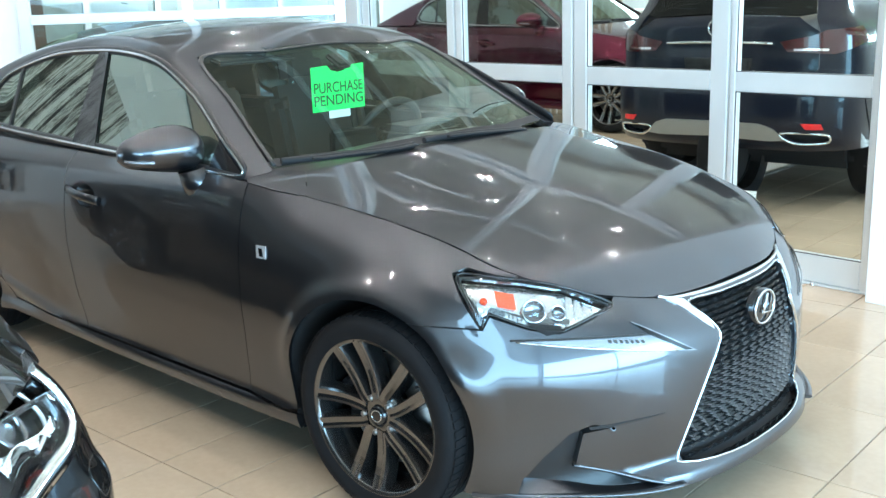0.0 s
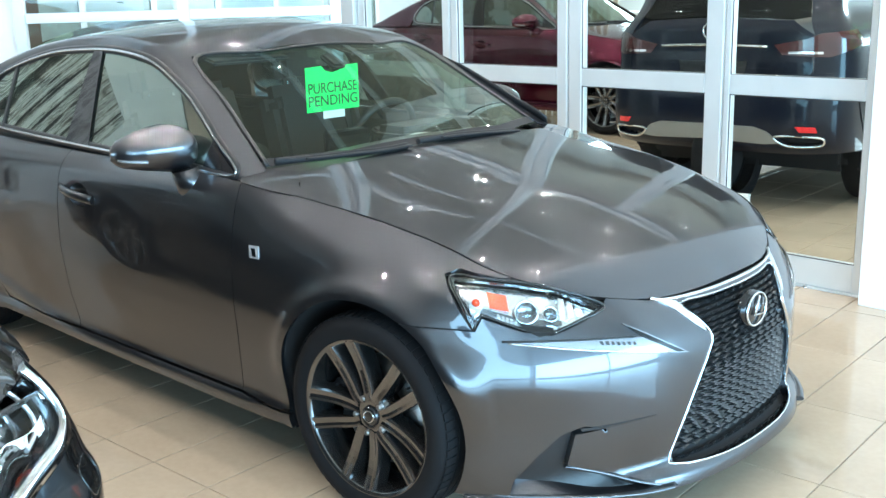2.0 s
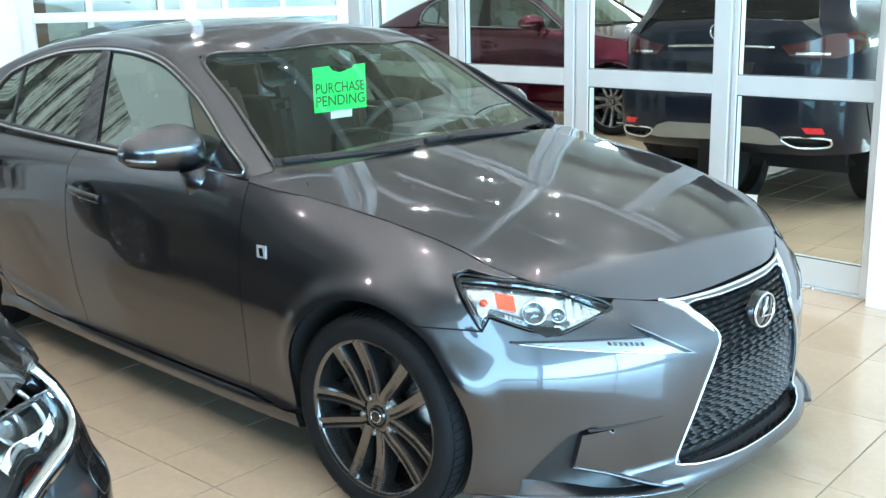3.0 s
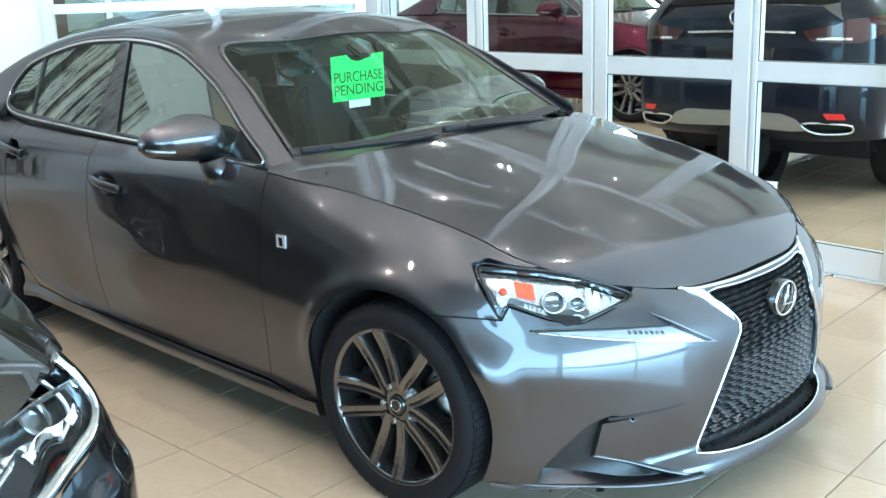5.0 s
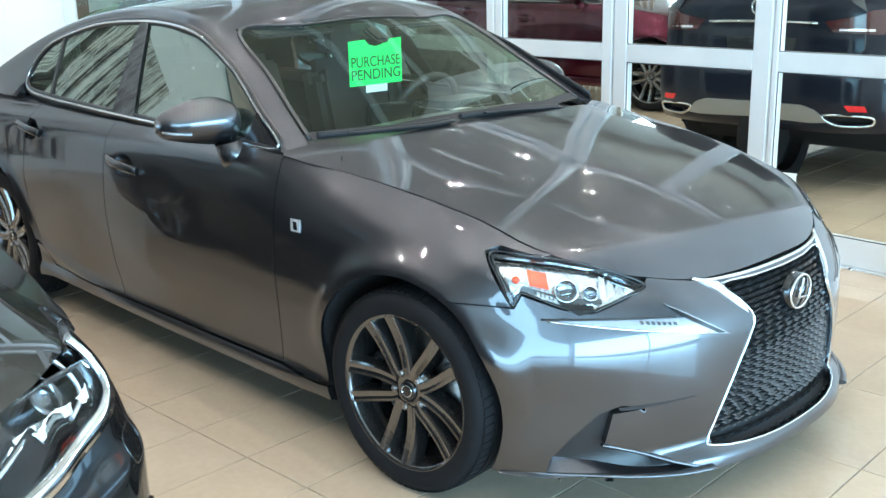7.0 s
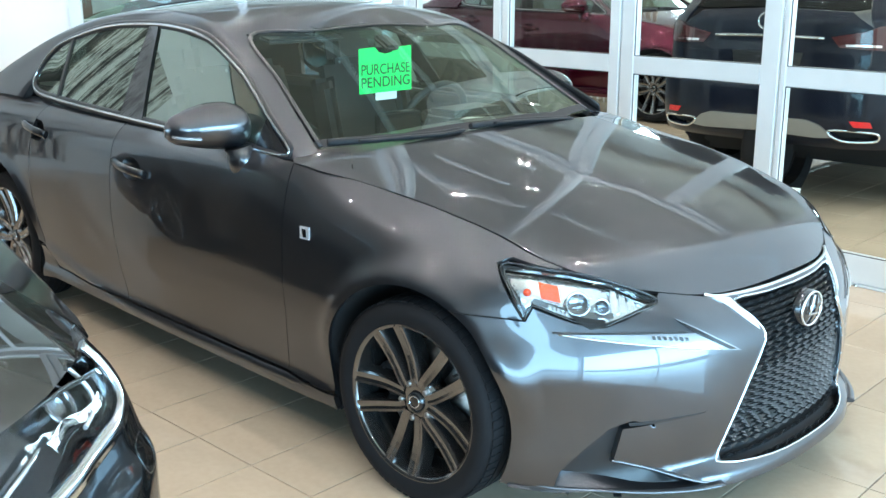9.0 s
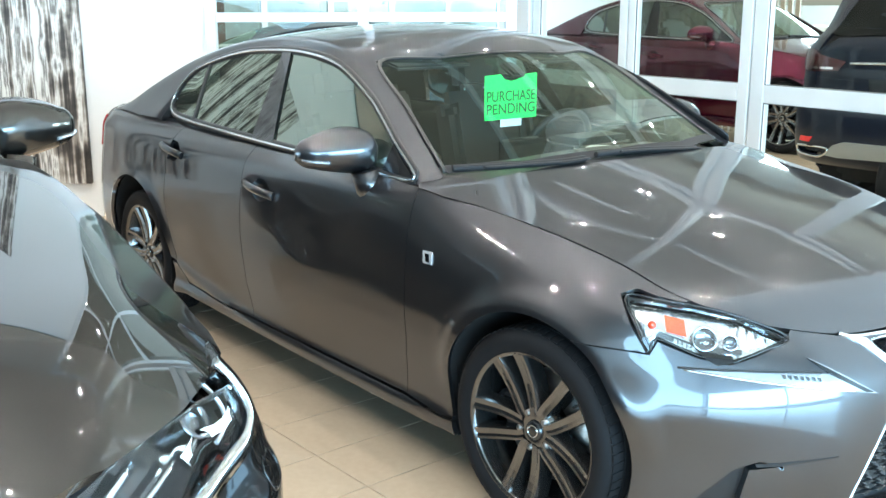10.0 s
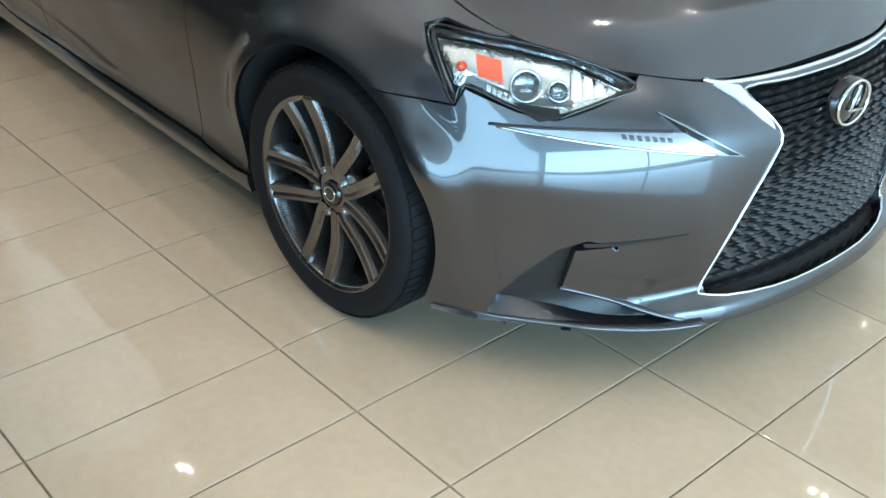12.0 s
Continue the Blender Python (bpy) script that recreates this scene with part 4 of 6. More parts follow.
def sedan_front(car, paint):
    """Front bumper with its openings, lamps, grille, hood and front wings."""
    lower = [(0.407, 0.655), (0.50, 0.671), (0.555, 0.681), (0.574, 0.664), (0.637, 0.642), (0.70, 0.625), (0.737, 0.616), (0.811, 0.630), (0.92, 0.664), (0.938, 0.630)]
    half = [(0, 0.645), (0.20, 0.645), (0.316, 0.647)] + lower + along(arc(0, R_FRONT, 64, -29, 18)) + [(0.86, 0.146), (0.45, 0.140), (0, 0.138)]
    cuts = [twice(SPINDLE)]
    cuts += [INTAKE, mirrored(INTAKE)]
    bumper = part("front_bumper", panel(flank, [twice(half)] + cuts, 0.011, 0.011, 0.036, 0, False, 0.0012), paint, car, "grey painted front bumper")
    grille(car)
    for left in (False, True):
        headlamp(car, LAMP_LOOP, left)
        part("intake_recess", panel(flank, [INTAKE], 0.015, 0.015, 0, -0.030, left), TRIM, bumper)
        part("daylight_lamp", panel(flank, [DRL], 0.0035, 0.0035, 0.006, 0.004, left), WHITE_LENS, bumper, "white arrow-shaped daylight lamp")
        part("lamp_shadow_line", panel(flank, [[(0.531, 0.619), (0.466, 0.586), (0.345, 0.520), (0.372, 0.524), (0.47, 0.576)]], 0.003, 0.003, 0.004, 0.006, left), GLOSS, bumper)
        for k in range(7):
            a0, z0 = 0.500 + 0.016 * k, 0.5640 + 0.0024 * k
            part("led", panel(flank, [[(a0, z0), (a0 + 0.009, z0 + 0.001), (a0 + 0.012, z0 + 0.010), (a0 + 0.003, z0 + 0.009)]], 0.004, 0.004, 0.002, 0.0062, left), DARK_CHROME, bumper)
        s = -1 if left else 1
        for nm, mat, r, pts in (("lamp_groove", TRIM, 0.0028, [(0.866, 0.606), (0.78, 0.604), (0.68, 0.600), (0.58, 0.592), (0.50, 0.584)]), ("lamp_edge", CHROME, 0.0030, [(0.85, 0.602), (0.74, 0.587), (0.597, 0.564), (0.48, 0.543), (0.403, 0.530)])):
            pts = [on_flank(s * a, z, 0.006) for a, z in smooth_loop(pts, 5, False)]
            part(nm, sweep([p for p, n in pts], ring(6, r, 0.003), False, [n for p, n in pts]), mat, bumper)
        blade = [on_flank(s * a, z, d) for a, z, d in ((0.93, 0.162, -0.020), (0.86, 0.163, -0.014), (0.75, 0.168, -0.010), (0.62, 0.164, 0.0), (0.50, 0.158, 0.005), (0.40, 0.154, 0.002))]
        part("splitter", sweep(smooth_loop([p for p, n in blade], 5, False), ring(10, 0.020, 0.007), False, (0, 0, 1)), paint, bumper)
        fin = [on_flank(s * a, z, -0.004) for a, z in ((0.712, 0.254), (0.60, 0.216), (0.50, 0.182), (0.41, 0.150))]
        part("intake_fin", sweep(smooth_loop([p for p, n in fin], 4, False), ring(8, 0.010, 0.006), False, (0, 0, 1)), paint, bumper)
        # thin black strip: the shade below the bumper's crease, put in as colour
        crease = [(0.43, 0.3605), (0.50, 0.361), (0.57, 0.361), (0.62, 0.360), (0.67, 0.362)]
        loop_c = crease + [(0.665, 0.352), (0.60, 0.351), (0.52, 0.3555)]
        part("bumper_crease", panel(flank, [loop_c], 0.003, 0.003, 0.003, 0.0015, left), TRIM, bumper)
        rows = []
        for a, zo, zi in ((0.99, 0.140, 0.150), (0.93, 0.139, 0.165), (0.86, 0.141, 0.192), (0.75, 0.150, 0.186), (0.62, 0.148, 0.172), (0.50, 0.142, 0.158), (0.41, 0.138, 0.146)):
            p0, p2 = on_flank(s * a, zo + 0.020, 0.010)[0], on_flank(s * a, zi + 0.018, -0.034)[0]
            rows.append((p0, (p0 + p2) / 2 + np.array([0, 0, 0.004]), p2))
        v = np.concatenate([smooth_loop([r[k] for r in rows], 5, False) for k in range(3)])
        n = len(v) // 3
        me = mesh_of("shelf", v, [(k * n + i, k * n + i + 1, k * n + n + i + 1, k * n + n + i) for k in range(2) for i in range(n - 1)])
        part("splitter_shelf", me, paint, bumper)
    # hood
    e = _e[(_e[:, 0] > -0.325) & (_e[:, 1] < -0.002)]
    e = e[::14]
    right = [(-0.415, 0.0), (-0.438, -0.40), (-0.486, -0.655), (-0.396, -0.732)] + [(x - 0.001, y + 0.0012) for x, y, z in e]
    hood_loop = right + [(x, -y) for x, y in reversed(right) if y < -1e-6]
    part("hood", panel(hood, [hood_loop], 0.02, 0.02, 0.014, 0.0, False, 0.0008), paint, car, "grey painted hood with two soft ridges")
    cowl = [(-0.31, -0.78), (-0.40, -0.731), (-0.495, -0.655), (-0.57, -0.715), (-0.60, -0.80), (-0.55, -0.84), (-0.45, -0.825)]
    both_sides("wing_corner", paint, car, "", hood, [cowl], 0.012, 0.012, 0.003, gap=0.0)
    rear_lamp = [(0.30, 0.775), (0.42, 0.752)]
    front_low = [(0.353, 0.6325), (0.30, 0.71), (0.262, 0.762)]
    wing = front_low + rear_lamp + TOP + [(-0.553, float(top_edge(-0.553))), (-0.553, 0.83), (-0.563, 0.46), (-0.586, 0.262), (-0.40, 0.246)] + arc(0, R_FRONT, 190, 64, 24)
    both_sides("front_wing", paint, car, "", flank, [along(wing)], 0.014, 0.014, 0.014, gap=0.0010)


# ---- front of the dark crossover: x forward, y to its left, z up, in metres from the middle of its front axle ----
SCALE = (1.03, 1.055, 1.11)      # the crossover's cabin against the sedan's
BACK = 0.13
NOSE_PLAN = [(0.88, 0), (0.872, 0.2), (0.815, 0.45), (0.735, 0.60), (0.646, 0.715), (0.595, 0.77), (0.503, 0.875), (0.45, 0.915), (0.34, 0.945), (0.2, 0.955), (-0.3, 0.957), (-0.9, 0.957)]
_np = np.array(NOSE_PLAN)
_ns = np.concatenate([[0], np.cumsum(np.hypot(*np.diff(_np, axis=0).T))])


def a_of_w(w):
    """The way along the nose at the distance w from the middle."""
    return float(np.interp(w, _np[:10, 1], _ns[:10]))


def a_back(x):
    """The way along the nose's outline at which its side reaches x."""
    return float(np.interp(-x, -_np[:, 0], _ns))


def to_car(x, y, z):
    return np.stack([(x + BACK) / SCALE[0], y / SCALE[1], z / SCALE[2]], -1)


def nose(a, z):
    """Lamps, bumper and wings of the crossover; a runs from the middle to its left where positive."""
    a, z = np.broadcast_arrays(np.asarray(a, float), np.asarray(z, float))
    w = abs(a)
    x, y = curve(w, np.stack([_ns, _np[:, 0]], 1)), curve(w, np.stack([_ns, _np[:, 1]], 1))
    e = 0.02
    tx = curve(w + e, np.stack([_ns, _np[:, 0]], 1)) - curve(np.maximum(w - e, 0), np.stack([_ns, _np[:, 0]], 1))
    ty = curve(w + e, np.stack([_ns, _np[:, 1]], 1)) - curve(np.maximum(w - e, 0), np.stack([_ns, _np[:, 1]], 1))
    n = np.hypot(tx, ty) + 1e-9
    front = soft(z, [(0.16, 0.10), (0.25, 0.02), (0.34, -0.025), (0.45, -0.04), (0.60, -0.035), (0.68, -0.034), (0.735, -0.012), (0.78, 0.0), (0.87, 0.040), (0.92, 0.078), (1.0, 0.15)], 0.02)
    side = soft(z, [(0.16, 0.10), (0.25, 0.03), (0.45, 0.007), (0.70, 0.007), (0.85, 0.005), (1.00, 0.004), (1.04, 0.012), (1.08, 0.04)], 0.010)
    c = ease(w, 1.15, 1.45)
    inset = (1 - c) * front + c * side
    return to_car(x - ty / n * inset, np.sign(a + 1e-12) * (y + tx / n * inset), z)


def crossover_hood(x, y):
    """A flat middle, a rounded crease on each side and a facet that falls away to the wing."""
    x, y = np.broadcast_arrays(np.asarray(x, float), np.asarray(y, float))
    w = abs(y)
    mid = soft(x, [(-0.80, 1.185), (0.0, 1.086), (0.5, 1.018), (0.72, 0.972), (0.88, 0.915)], 0.06)
    at = soft(x, [(-0.80, 0.93), (-0.34, 0.86), (0.07, 0.765), (0.36, 0.69), (0.575, 0.61), (0.76, 0.52), (0.88, 0.46)], 0.06)
    ridge = soft(x, [(-0.80, 1.118), (-0.34, 1.070), (0.07, 1.030), (0.36, 1.000), (0.575, 0.970), (0.70, 0.945), (0.88, 0.892)], 0.06)
    slope = soft(x, [(-0.80, 0.40), (0.07, 0.42), (0.36, 0.41), (0.575, 0.50), (0.76, 0.66)], 0.06)
    d = w - at
    fall = 0.5 * (d + np.sqrt(d * d + 0.022 ** 2)) - 0.005
    z = mid + (ridge - mid) * np.clip(w / at, 0, 1.4) ** 3.0 - slope * fall
    return to_car(x, y, z)


def crossover_front(car, paint):
    at = lambda a, z, d: on_flank(a, z, d, nose)
    gap = [(-0.30, 0.938), (0.02, 0.945), (0.20, 0.940), (0.30, 0.916), (0.350, 0.888), (0.400, 0.853), (0.465, 0.805), (0.565, 0.725), (0.632, 0.66), (0.70, 0.59), (0.755, 0.53), (0.80, 0.45), (0.835, 0.33), (0.855, 0.15)]
    loop = [(-0.78, 0.0), (-0.79, 0.5), (-0.74, 0.89), (-0.55, 0.925)] + gap + [(0.858, 0.0)]
    loop = loop + [(x, -y) for x, y in reversed(loop) if y > 1e-6]
    part("hood", panel(crossover_hood, [loop], 0.018, 0.014, 0.016), paint, car, "dark grey hood with a sharp crease along each side")
    part("hood_gap", panel(crossover_hood, [shrink(loop, 0.004)], 0.03, 0.03, 0, -0.034), DARK, car)
    # the lamp's upper edge follows the hood at a finger's width
    lid = [(y, float(crossover_hood(x, y)[2]) * SCALE[2] - 0.004) for x, y in gap[3:11]]
    lamp = [(a_of_w(w), z) for w, z in (*lid, (0.50, 0.85), (0.49, 0.80), (0.60, 0.765), (0.715, 0.762), (0.80, 0.770), (0.872, 0.782), (0.905, 0.806), (0.914, 0.86), (0.908, 0.90))]
    fog = [(a_of_w(w), z) for w, z in ((0.70, 0.545), (0.85, 0.590), (0.922, 0.565), (0.935, 0.44), (0.925, 0.335), (0.85, 0.320), (0.75, 0.385))]
    top = [(0, 0.885), (a_of_w(0.30), 0.885), (a_of_w(0.48), 0.882), (a_of_w(0.492), 0.80), (a_of_w(0.60), 0.762), (a_of_w(0.715), 0.759), (a_of_w(0.80), 0.767), (a_of_w(0.874), 0.779), (a_of_w(0.908), 0.804), (a_of_w(0.918), 0.86), (a_of_w(0.914), 0.898)]
    arch = [(-BACK + 0.40 * math.cos(radians(q)), 0.352 + 0.40 * math.sin(radians(q))) for q in range(66, -25, -6)]
    half = top + [(a_back(0.30), 0.900), (a_back(0.16), 0.78)] + [(a_back(x), z) for x, z in arch] + [(a_of_w(0.80), 0.17), (0, 0.17)]
    mouth = [(0, 0.84), (0.36, 0.835), (0.44, 0.74), (0.40, 0.55), (0.50, 0.33), (0.46, 0.26), (0, 0.25)]
    bumper = part("front_bumper", panel(nose, [twice(half), twice(mouth), fog, mirrored(fog)], 0.014, 0.014, 0.02), paint, car, "dark grey front bumper with hooked air slots")
    g = part("grille", panel(nose, [twice(mouth)], 0.03, 0.03, 0, -0.05), DARK, car, "black grille with dark bars")
    for k in range(11):
        z = 0.29 + 0.05 * k
        pts = [at(a, z, -0.022)[0] for a in np.linspace(-0.40, 0.40, 13)]
        part("grille_bar", sweep(pts, ring(6, 0.008, 0.012), False), DARK_CHROME, g)
    edge = [at(a, z, 0.0) for a, z in smooth_loop(twice(mouth), 3)]
    part("grille_frame", sweep([p for p, n in edge], ring(8, 0.010, 0.012), True, [n for p, n in edge]), CHROME, g, "chrome grille frame")
    for s in (1, -1):
        k = list if s > 0 else mirrored
        h = part("headlamp", panel(nose, [k(lamp)], 0.010, 0.008, 0.0, 0.002), LENS, car, "clear headlamp over a black housing with a chrome hook")
        h.visible_shadow = False
        part("lamp_housing", panel(nose, [k(shrink(lamp, 0.003))], 0.014, 0.014, 0, -0.060), GLOSS, h)
        rim = [at(a, z, -0.028) for a, z in smooth_loop(k(lamp), 4)]
        part("lamp_wall", sweep([p for p, n in rim], [(-0.003, -0.032), (0.003, -0.032), (0.003, 0.022), (-0.003, 0.022)], True, [n for p, n in rim]), GLOSS, h)
        hook = [at(s * a_of_w(w), z, -0.004) for w, z in smooth_loop([(0.902, 0.912), (0.908, 0.862), (0.897, 0.815), (0.862, 0.795), (0.79, 0.784), (0.70, 0.777), (0.60, 0.780), (0.53, 0.79)], 6, False)]
        wide = [(-0.015, -0.004), (0.015, -0.004), (0.013, 0.008), (-0.013, 0.008)]
        part("chrome_hook", sweep([p for p, n in hook], wide, False, [n for p, n in hook]), CHROME, h, "thick chrome hook along the lamp")
        inner = [at(s * a_of_w(w), z, -0.030) for w, z in smooth_loop([(0.874, 0.905), (0.880, 0.862), (0.868, 0.832), (0.82, 0.815)], 6, False)]
        part("light_guide", sweep([p for p, n in inner], ring(8, 0.004, 0.004), False, [n for p, n in inner]), BADGE, h)
        for w, z, rad in ((0.80, 0.872, 0.026),):
            p, n = at(s * a_of_w(w), z, -0.046)
            b = part("projector", lathe([(rad * 1.3, 0.016), (rad * 1.12, 0.022), (rad, 0.012), (rad * 0.98, -0.02)], 32, "x"), DARK_CHROME, h)
            b.matrix_local = Matrix.Translation(p) @ Vector((1, 0, 0)).rotation_difference(Vector(n)).to_matrix().to_4x4()
            part("lens_ball", lathe([(0.0005, rad * 0.7), (rad * 0.5, rad * 0.58), (rad * 0.85, rad * 0.28), (rad, 0)], 32, "x"), LENS, b)
            part("lens_back", lathe([(0.0005, -0.008), (rad * 0.7, -0.004), (rad, 0.004)], 32, "x"), DARK_CHROME, b)
        for (w0, z0), (w1, z1), rad in (((0.755, 0.845), (0.60, 0.815), 0.007), ((0.755, 0.845), (0.765, 0.80), 0.005), ((0.66, 0.885), (0.57, 0.86), 0.009)):
            line = [at(s * a_of_w(w0 + (w1 - w0) * t), z0 + (z1 - z0) * t, -0.040) for t in np.linspace(0, 1, 5)]
            part("reflector_blade", sweep([p for p, n in line], ring(6, rad, rad * 0.6), False, [n for p, n in line]), CHROME, h)
        part("fog_recess", panel(nose, [k(fog)], 0.015, 0.015, 0, -0.055), DARK, bumper)
        rim = [at(a, z, -0.004) for a, z in smooth_loop(k(shrink(fog, 0.006)), 4)]
        part("fog_frame", sweep([p for p, n in rim], ring(6, 0.008, 0.012), True, [n for p, n in rim]), GLOSS, bumper)
        fin = [at(s * a_of_w(w), z, -0.022) for w, z in ((0.84, 0.53), (0.875, 0.48), (0.89, 0.41), (0.88, 0.36))]
        part("fog_fin", sweep(smooth_loop([p for p, n in fin], 4, False), ring(6, 0.020, 0.006), False, (0, 0, 1)), TRIM, bumper)
        cap = [at(s * a_of_w(w), z, 0.0005) for w, z in smooth_loop([(0.872, 0.735), (0.902, 0.742), (0.914, 0.725), (0.908, 0.690), (0.880, 0.682), (0.868, 0.70)], 5)]
        part("washer_cap", sweep([p for p, n in cap], ring(5, 0.0016, 0.0012), True, [n for p, n in cap]), GLOSS, bumper, "round-cornered washer cap")
        wing_top = [(x, float(crossover_hood(x, 0.945)[2]) * SCALE[2] - 0.006) for x in (-0.70, -0.40, -0.10, 0.10, 0.22)] + [(0.297, 0.900)]
        wing = [(a_back(x), z) for x, z in wing_top + [(0.16, 0.775)] + [(-BACK + 0.40 * math.cos(radians(q)), 0.352 + 0.40 * math.sin(radians(q))) for q in range(66, 205, 6)] + [(-0.70, 0.25)]]
        part("front_wing", panel(nose, [k(wing)], 0.02, 0.016, 0.016), paint, car)


def sedan(m, paint, label, near=False):
    car = empty("sedan", m, label, "car")
    if near:
        crossover_front(car, paint)
    else:
        sedan_front(car, paint)
    part("scuttle", panel(hood, [[(-0.42, -0.66), (-0.42, 0.66), (-0.66, 0.70), (-0.66, -0.70)]], 0.03, 0.03, 0, -0.030), TRIM, car)
    # flank panels
    top = lambda a, b, n: [(a + (b - a) * i / n, float(top_edge(a + (b - a) * i / n))) for i in range(n + 1)]
    door = top(-0.553, -1.650, 6) + [(-1.668, 0.80), (-1.680, 0.62), (-1.672, 0.40), (-1.640, 0.264), (-1.30, 0.262), (-0.90, 0.262), (-0.586, 0.262), (-0.563, 0.46), (-0.553, 0.83)]
    doors = both_sides("front_door", paint, car, "grey painted front door", flank, [along(door), oval(float(a_of_x(-1.505)), 0.808)], 0.02, 0.014, 0.014, gap=0.0018)
    rear = top(-1.650, -2.36, 5) + [(-2.40, 0.80), (-2.43, 0.66), (-2.405, 0.50), (-2.36, 0.36), (-2.27, 0.275), (-1.95, 0.264), (-1.640, 0.264), (-1.672, 0.40), (-1.680, 0.62), (-1.668, 0.80)]
    rears = both_sides("rear_door", paint, car, "grey painted rear door", flank, [along(rear), oval(float(a_of_x(-2.34)), 0.868)], 0.02, 0.014, 0.014, gap=0.0018)
    quarter = top(-2.36, -3.45, 8) + [(-3.50, 0.93), (-3.53, 0.64), (-3.50, 0.60), (-3.22, 0.58)] + arc(-2.8, R_REAR, 43, 180, 20)[::-1][:0] + arc(-2.8, R_REAR, 136, 8, 20) + [(-2.36, 0.36), (-2.405, 0.50), (-2.43, 0.66), (-2.40, 0.80)]
    both_sides("rear_wing", paint, car, "", flank, [along(quarter)], 0.02, 0.016, 0.014, gap=0.0018)
    tail_half = [(LENGTH, 0.955)] + along([(-3.82, 0.955), (-3.70, 0.96), (-3.50, 0.93), (-3.53, 0.64), (-3.50, 0.60), (-3.22, 0.58)] + arc(-2.8, R_REAR, 136, 205, 10)) + [(float(a_of_x(-3.4)), 0.17), (LENGTH, 0.17)]
    lamp = along([(-3.52, 0.925), (-3.55, 0.76), (-3.66, 0.74), (-3.76, 0.80), (-3.77, 0.90)])
    for left in (False, True):
        part("rear_bumper", panel(flank, [tail_half, lamp], 0.03, 0.02, 0.014, 0, left), paint, car)
        part("tail_lamp", panel(flank, [lamp], 0.02, 0.02, 0.02, 0.006, left), RED_LENS, car, "red tail lamp")
    sill = [(-0.40, 0.240), (-0.586, 0.258), (-0.90, 0.258), (-1.640, 0.260), (-1.95, 0.260), (-2.27, 0.271), (-2.36, 0.352)] + arc(-2.8, R_REAR, 5, -18, 4) + [(-2.30, 0.218), (-1.4, 0.203), (-0.50, 0.196), (-0.382, 0.200)] + arc(0, R_FRONT, 200, 192, 2)
    both_sides("side_skirt", paint, car, "", flank, [along(sill)], 0.02, 0.012, 0.02, gap=0.0015)
    hidden = [(-0.02 + 1e-6, 0.64), (0.5, 0.62)] + along([(0.25, 0.70), (-0.4, 0.88), (-1.5, 0.94), (-3.3, 0.95), (-3.5, 0.60), (-3.3, 0.58)] + arc(-2.8, R_REAR + 0.012, 136, -20, 16) + [(-2.0, 0.20), (-0.5, 0.20)] + arc(0, R_FRONT + 0.012, 200, -25, 18)) + [(0.7, 0.16), (0, 0.15)]
    both_sides("inner_shell", DARK, car, "", flank, [hidden[1:-1] + [(0.5, 0.17)]], 0.03, 0.03, 0, -0.045)
    for left in (False, True):
        s = -1 if left else 1
        for cx, r in ((0, R_FRONT + 0.008), (-2.8, R_REAR + 0.008)):
            ang = np.linspace(radians(-22), radians(202), 30)
            out = [-float(flank(a_of_x(cx + r * math.cos(q)), 0.318 + r * math.sin(q))[1]) - 0.016 for q in ang]
            v = [(cx + r * math.cos(q), -s * y, 0.318 + r * math.sin(q)) for q, o in zip(ang, out) for y in (0.50, o)]
            part("wheel_liner", mesh_of("wheel_liner", v, [(2 * i, 2 * i + 1, 2 * i + 3, 2 * i + 2) for i in range(29)]), DARK, car)
            part("liner_back", mesh_of("liner_back", [(cx, -s * 0.50, 0.318)] + [(cx + r * math.cos(q), -s * 0.50, 0.318 + r * math.sin(q)) for q in ang], [(0, i + 1, i + 2) for i in range(29)], False), DARK, car)
        handle(doors[left], float(a_of_x(-1.505)), 0.812, 0.10, left, paint)
        handle(rears[left], float(a_of_x(-2.34)), 0.872, 0.12, left, paint)
        glass_case = mirror_of(car, paint, left)
        if near:
            glass_case.location = (-0.025, -s * 0.045, 0.022)
    part("underbody", box((-1.75, 0, 0.22), (3.9, 1.20, 0.10), 0.03), DARK, car)
    for side, turn in ((1, -24), (-1, 10)):
        wheel(car, 0, side, 0 if near else 3.5, turn)
    wheel(car, -2.8, 1, 0, -14)
    wheel(car, -2.8, -1, 0, 40)
    # cabin
    b_of = lambda x, z: (x, float(side_glass(x, z)[1]))
    line = [b_of(x, z) for x, z in GLASS_TOP]
    low = [(-2.62, float(-curve(-2.62, SILLLINE)) + 0.012), (-2.9, float(-curve(-2.9, SILLLINE)) + 0.01), (-3.2, float(-curve(-3.2, SILLLINE)) + 0.01), (-3.40, float(-curve(-3.40, SILLLINE)) + 0.01)]
    shell = [(-1.105, 0.0), (-1.112, -0.30), (-1.164, -0.571), (-0.88, -0.645), (-0.575, -0.722), (-0.53, -0.80)] + line + low
    shell = shell + [(x, -y) for x, y in reversed(shell) if y < -1e-6]
    back = [(-2.52, 0.0), (-2.55, -0.30), (-2.62, -0.50), (-2.98, -0.57), (-3.30, -0.60), (-3.33, 0.0)]
    back = back + [(x, -y) for x, y in reversed(back) if y < -1e-6]
    part("cabin_shell", panel(roof, [shell, back], 0.016, 0.012, 0.03), paint, car, "grey painted roof and pillars")
    screen = [(-0.46, 0.0), (-0.49, -0.40), (-0.575, -0.716), (-0.88, -0.640), (-1.158, -0.567), (-1.107, -0.30), (-1.100, 0.0)]
    screen = screen + [(x, -y) for x, y in reversed(screen) if y < -1e-6]
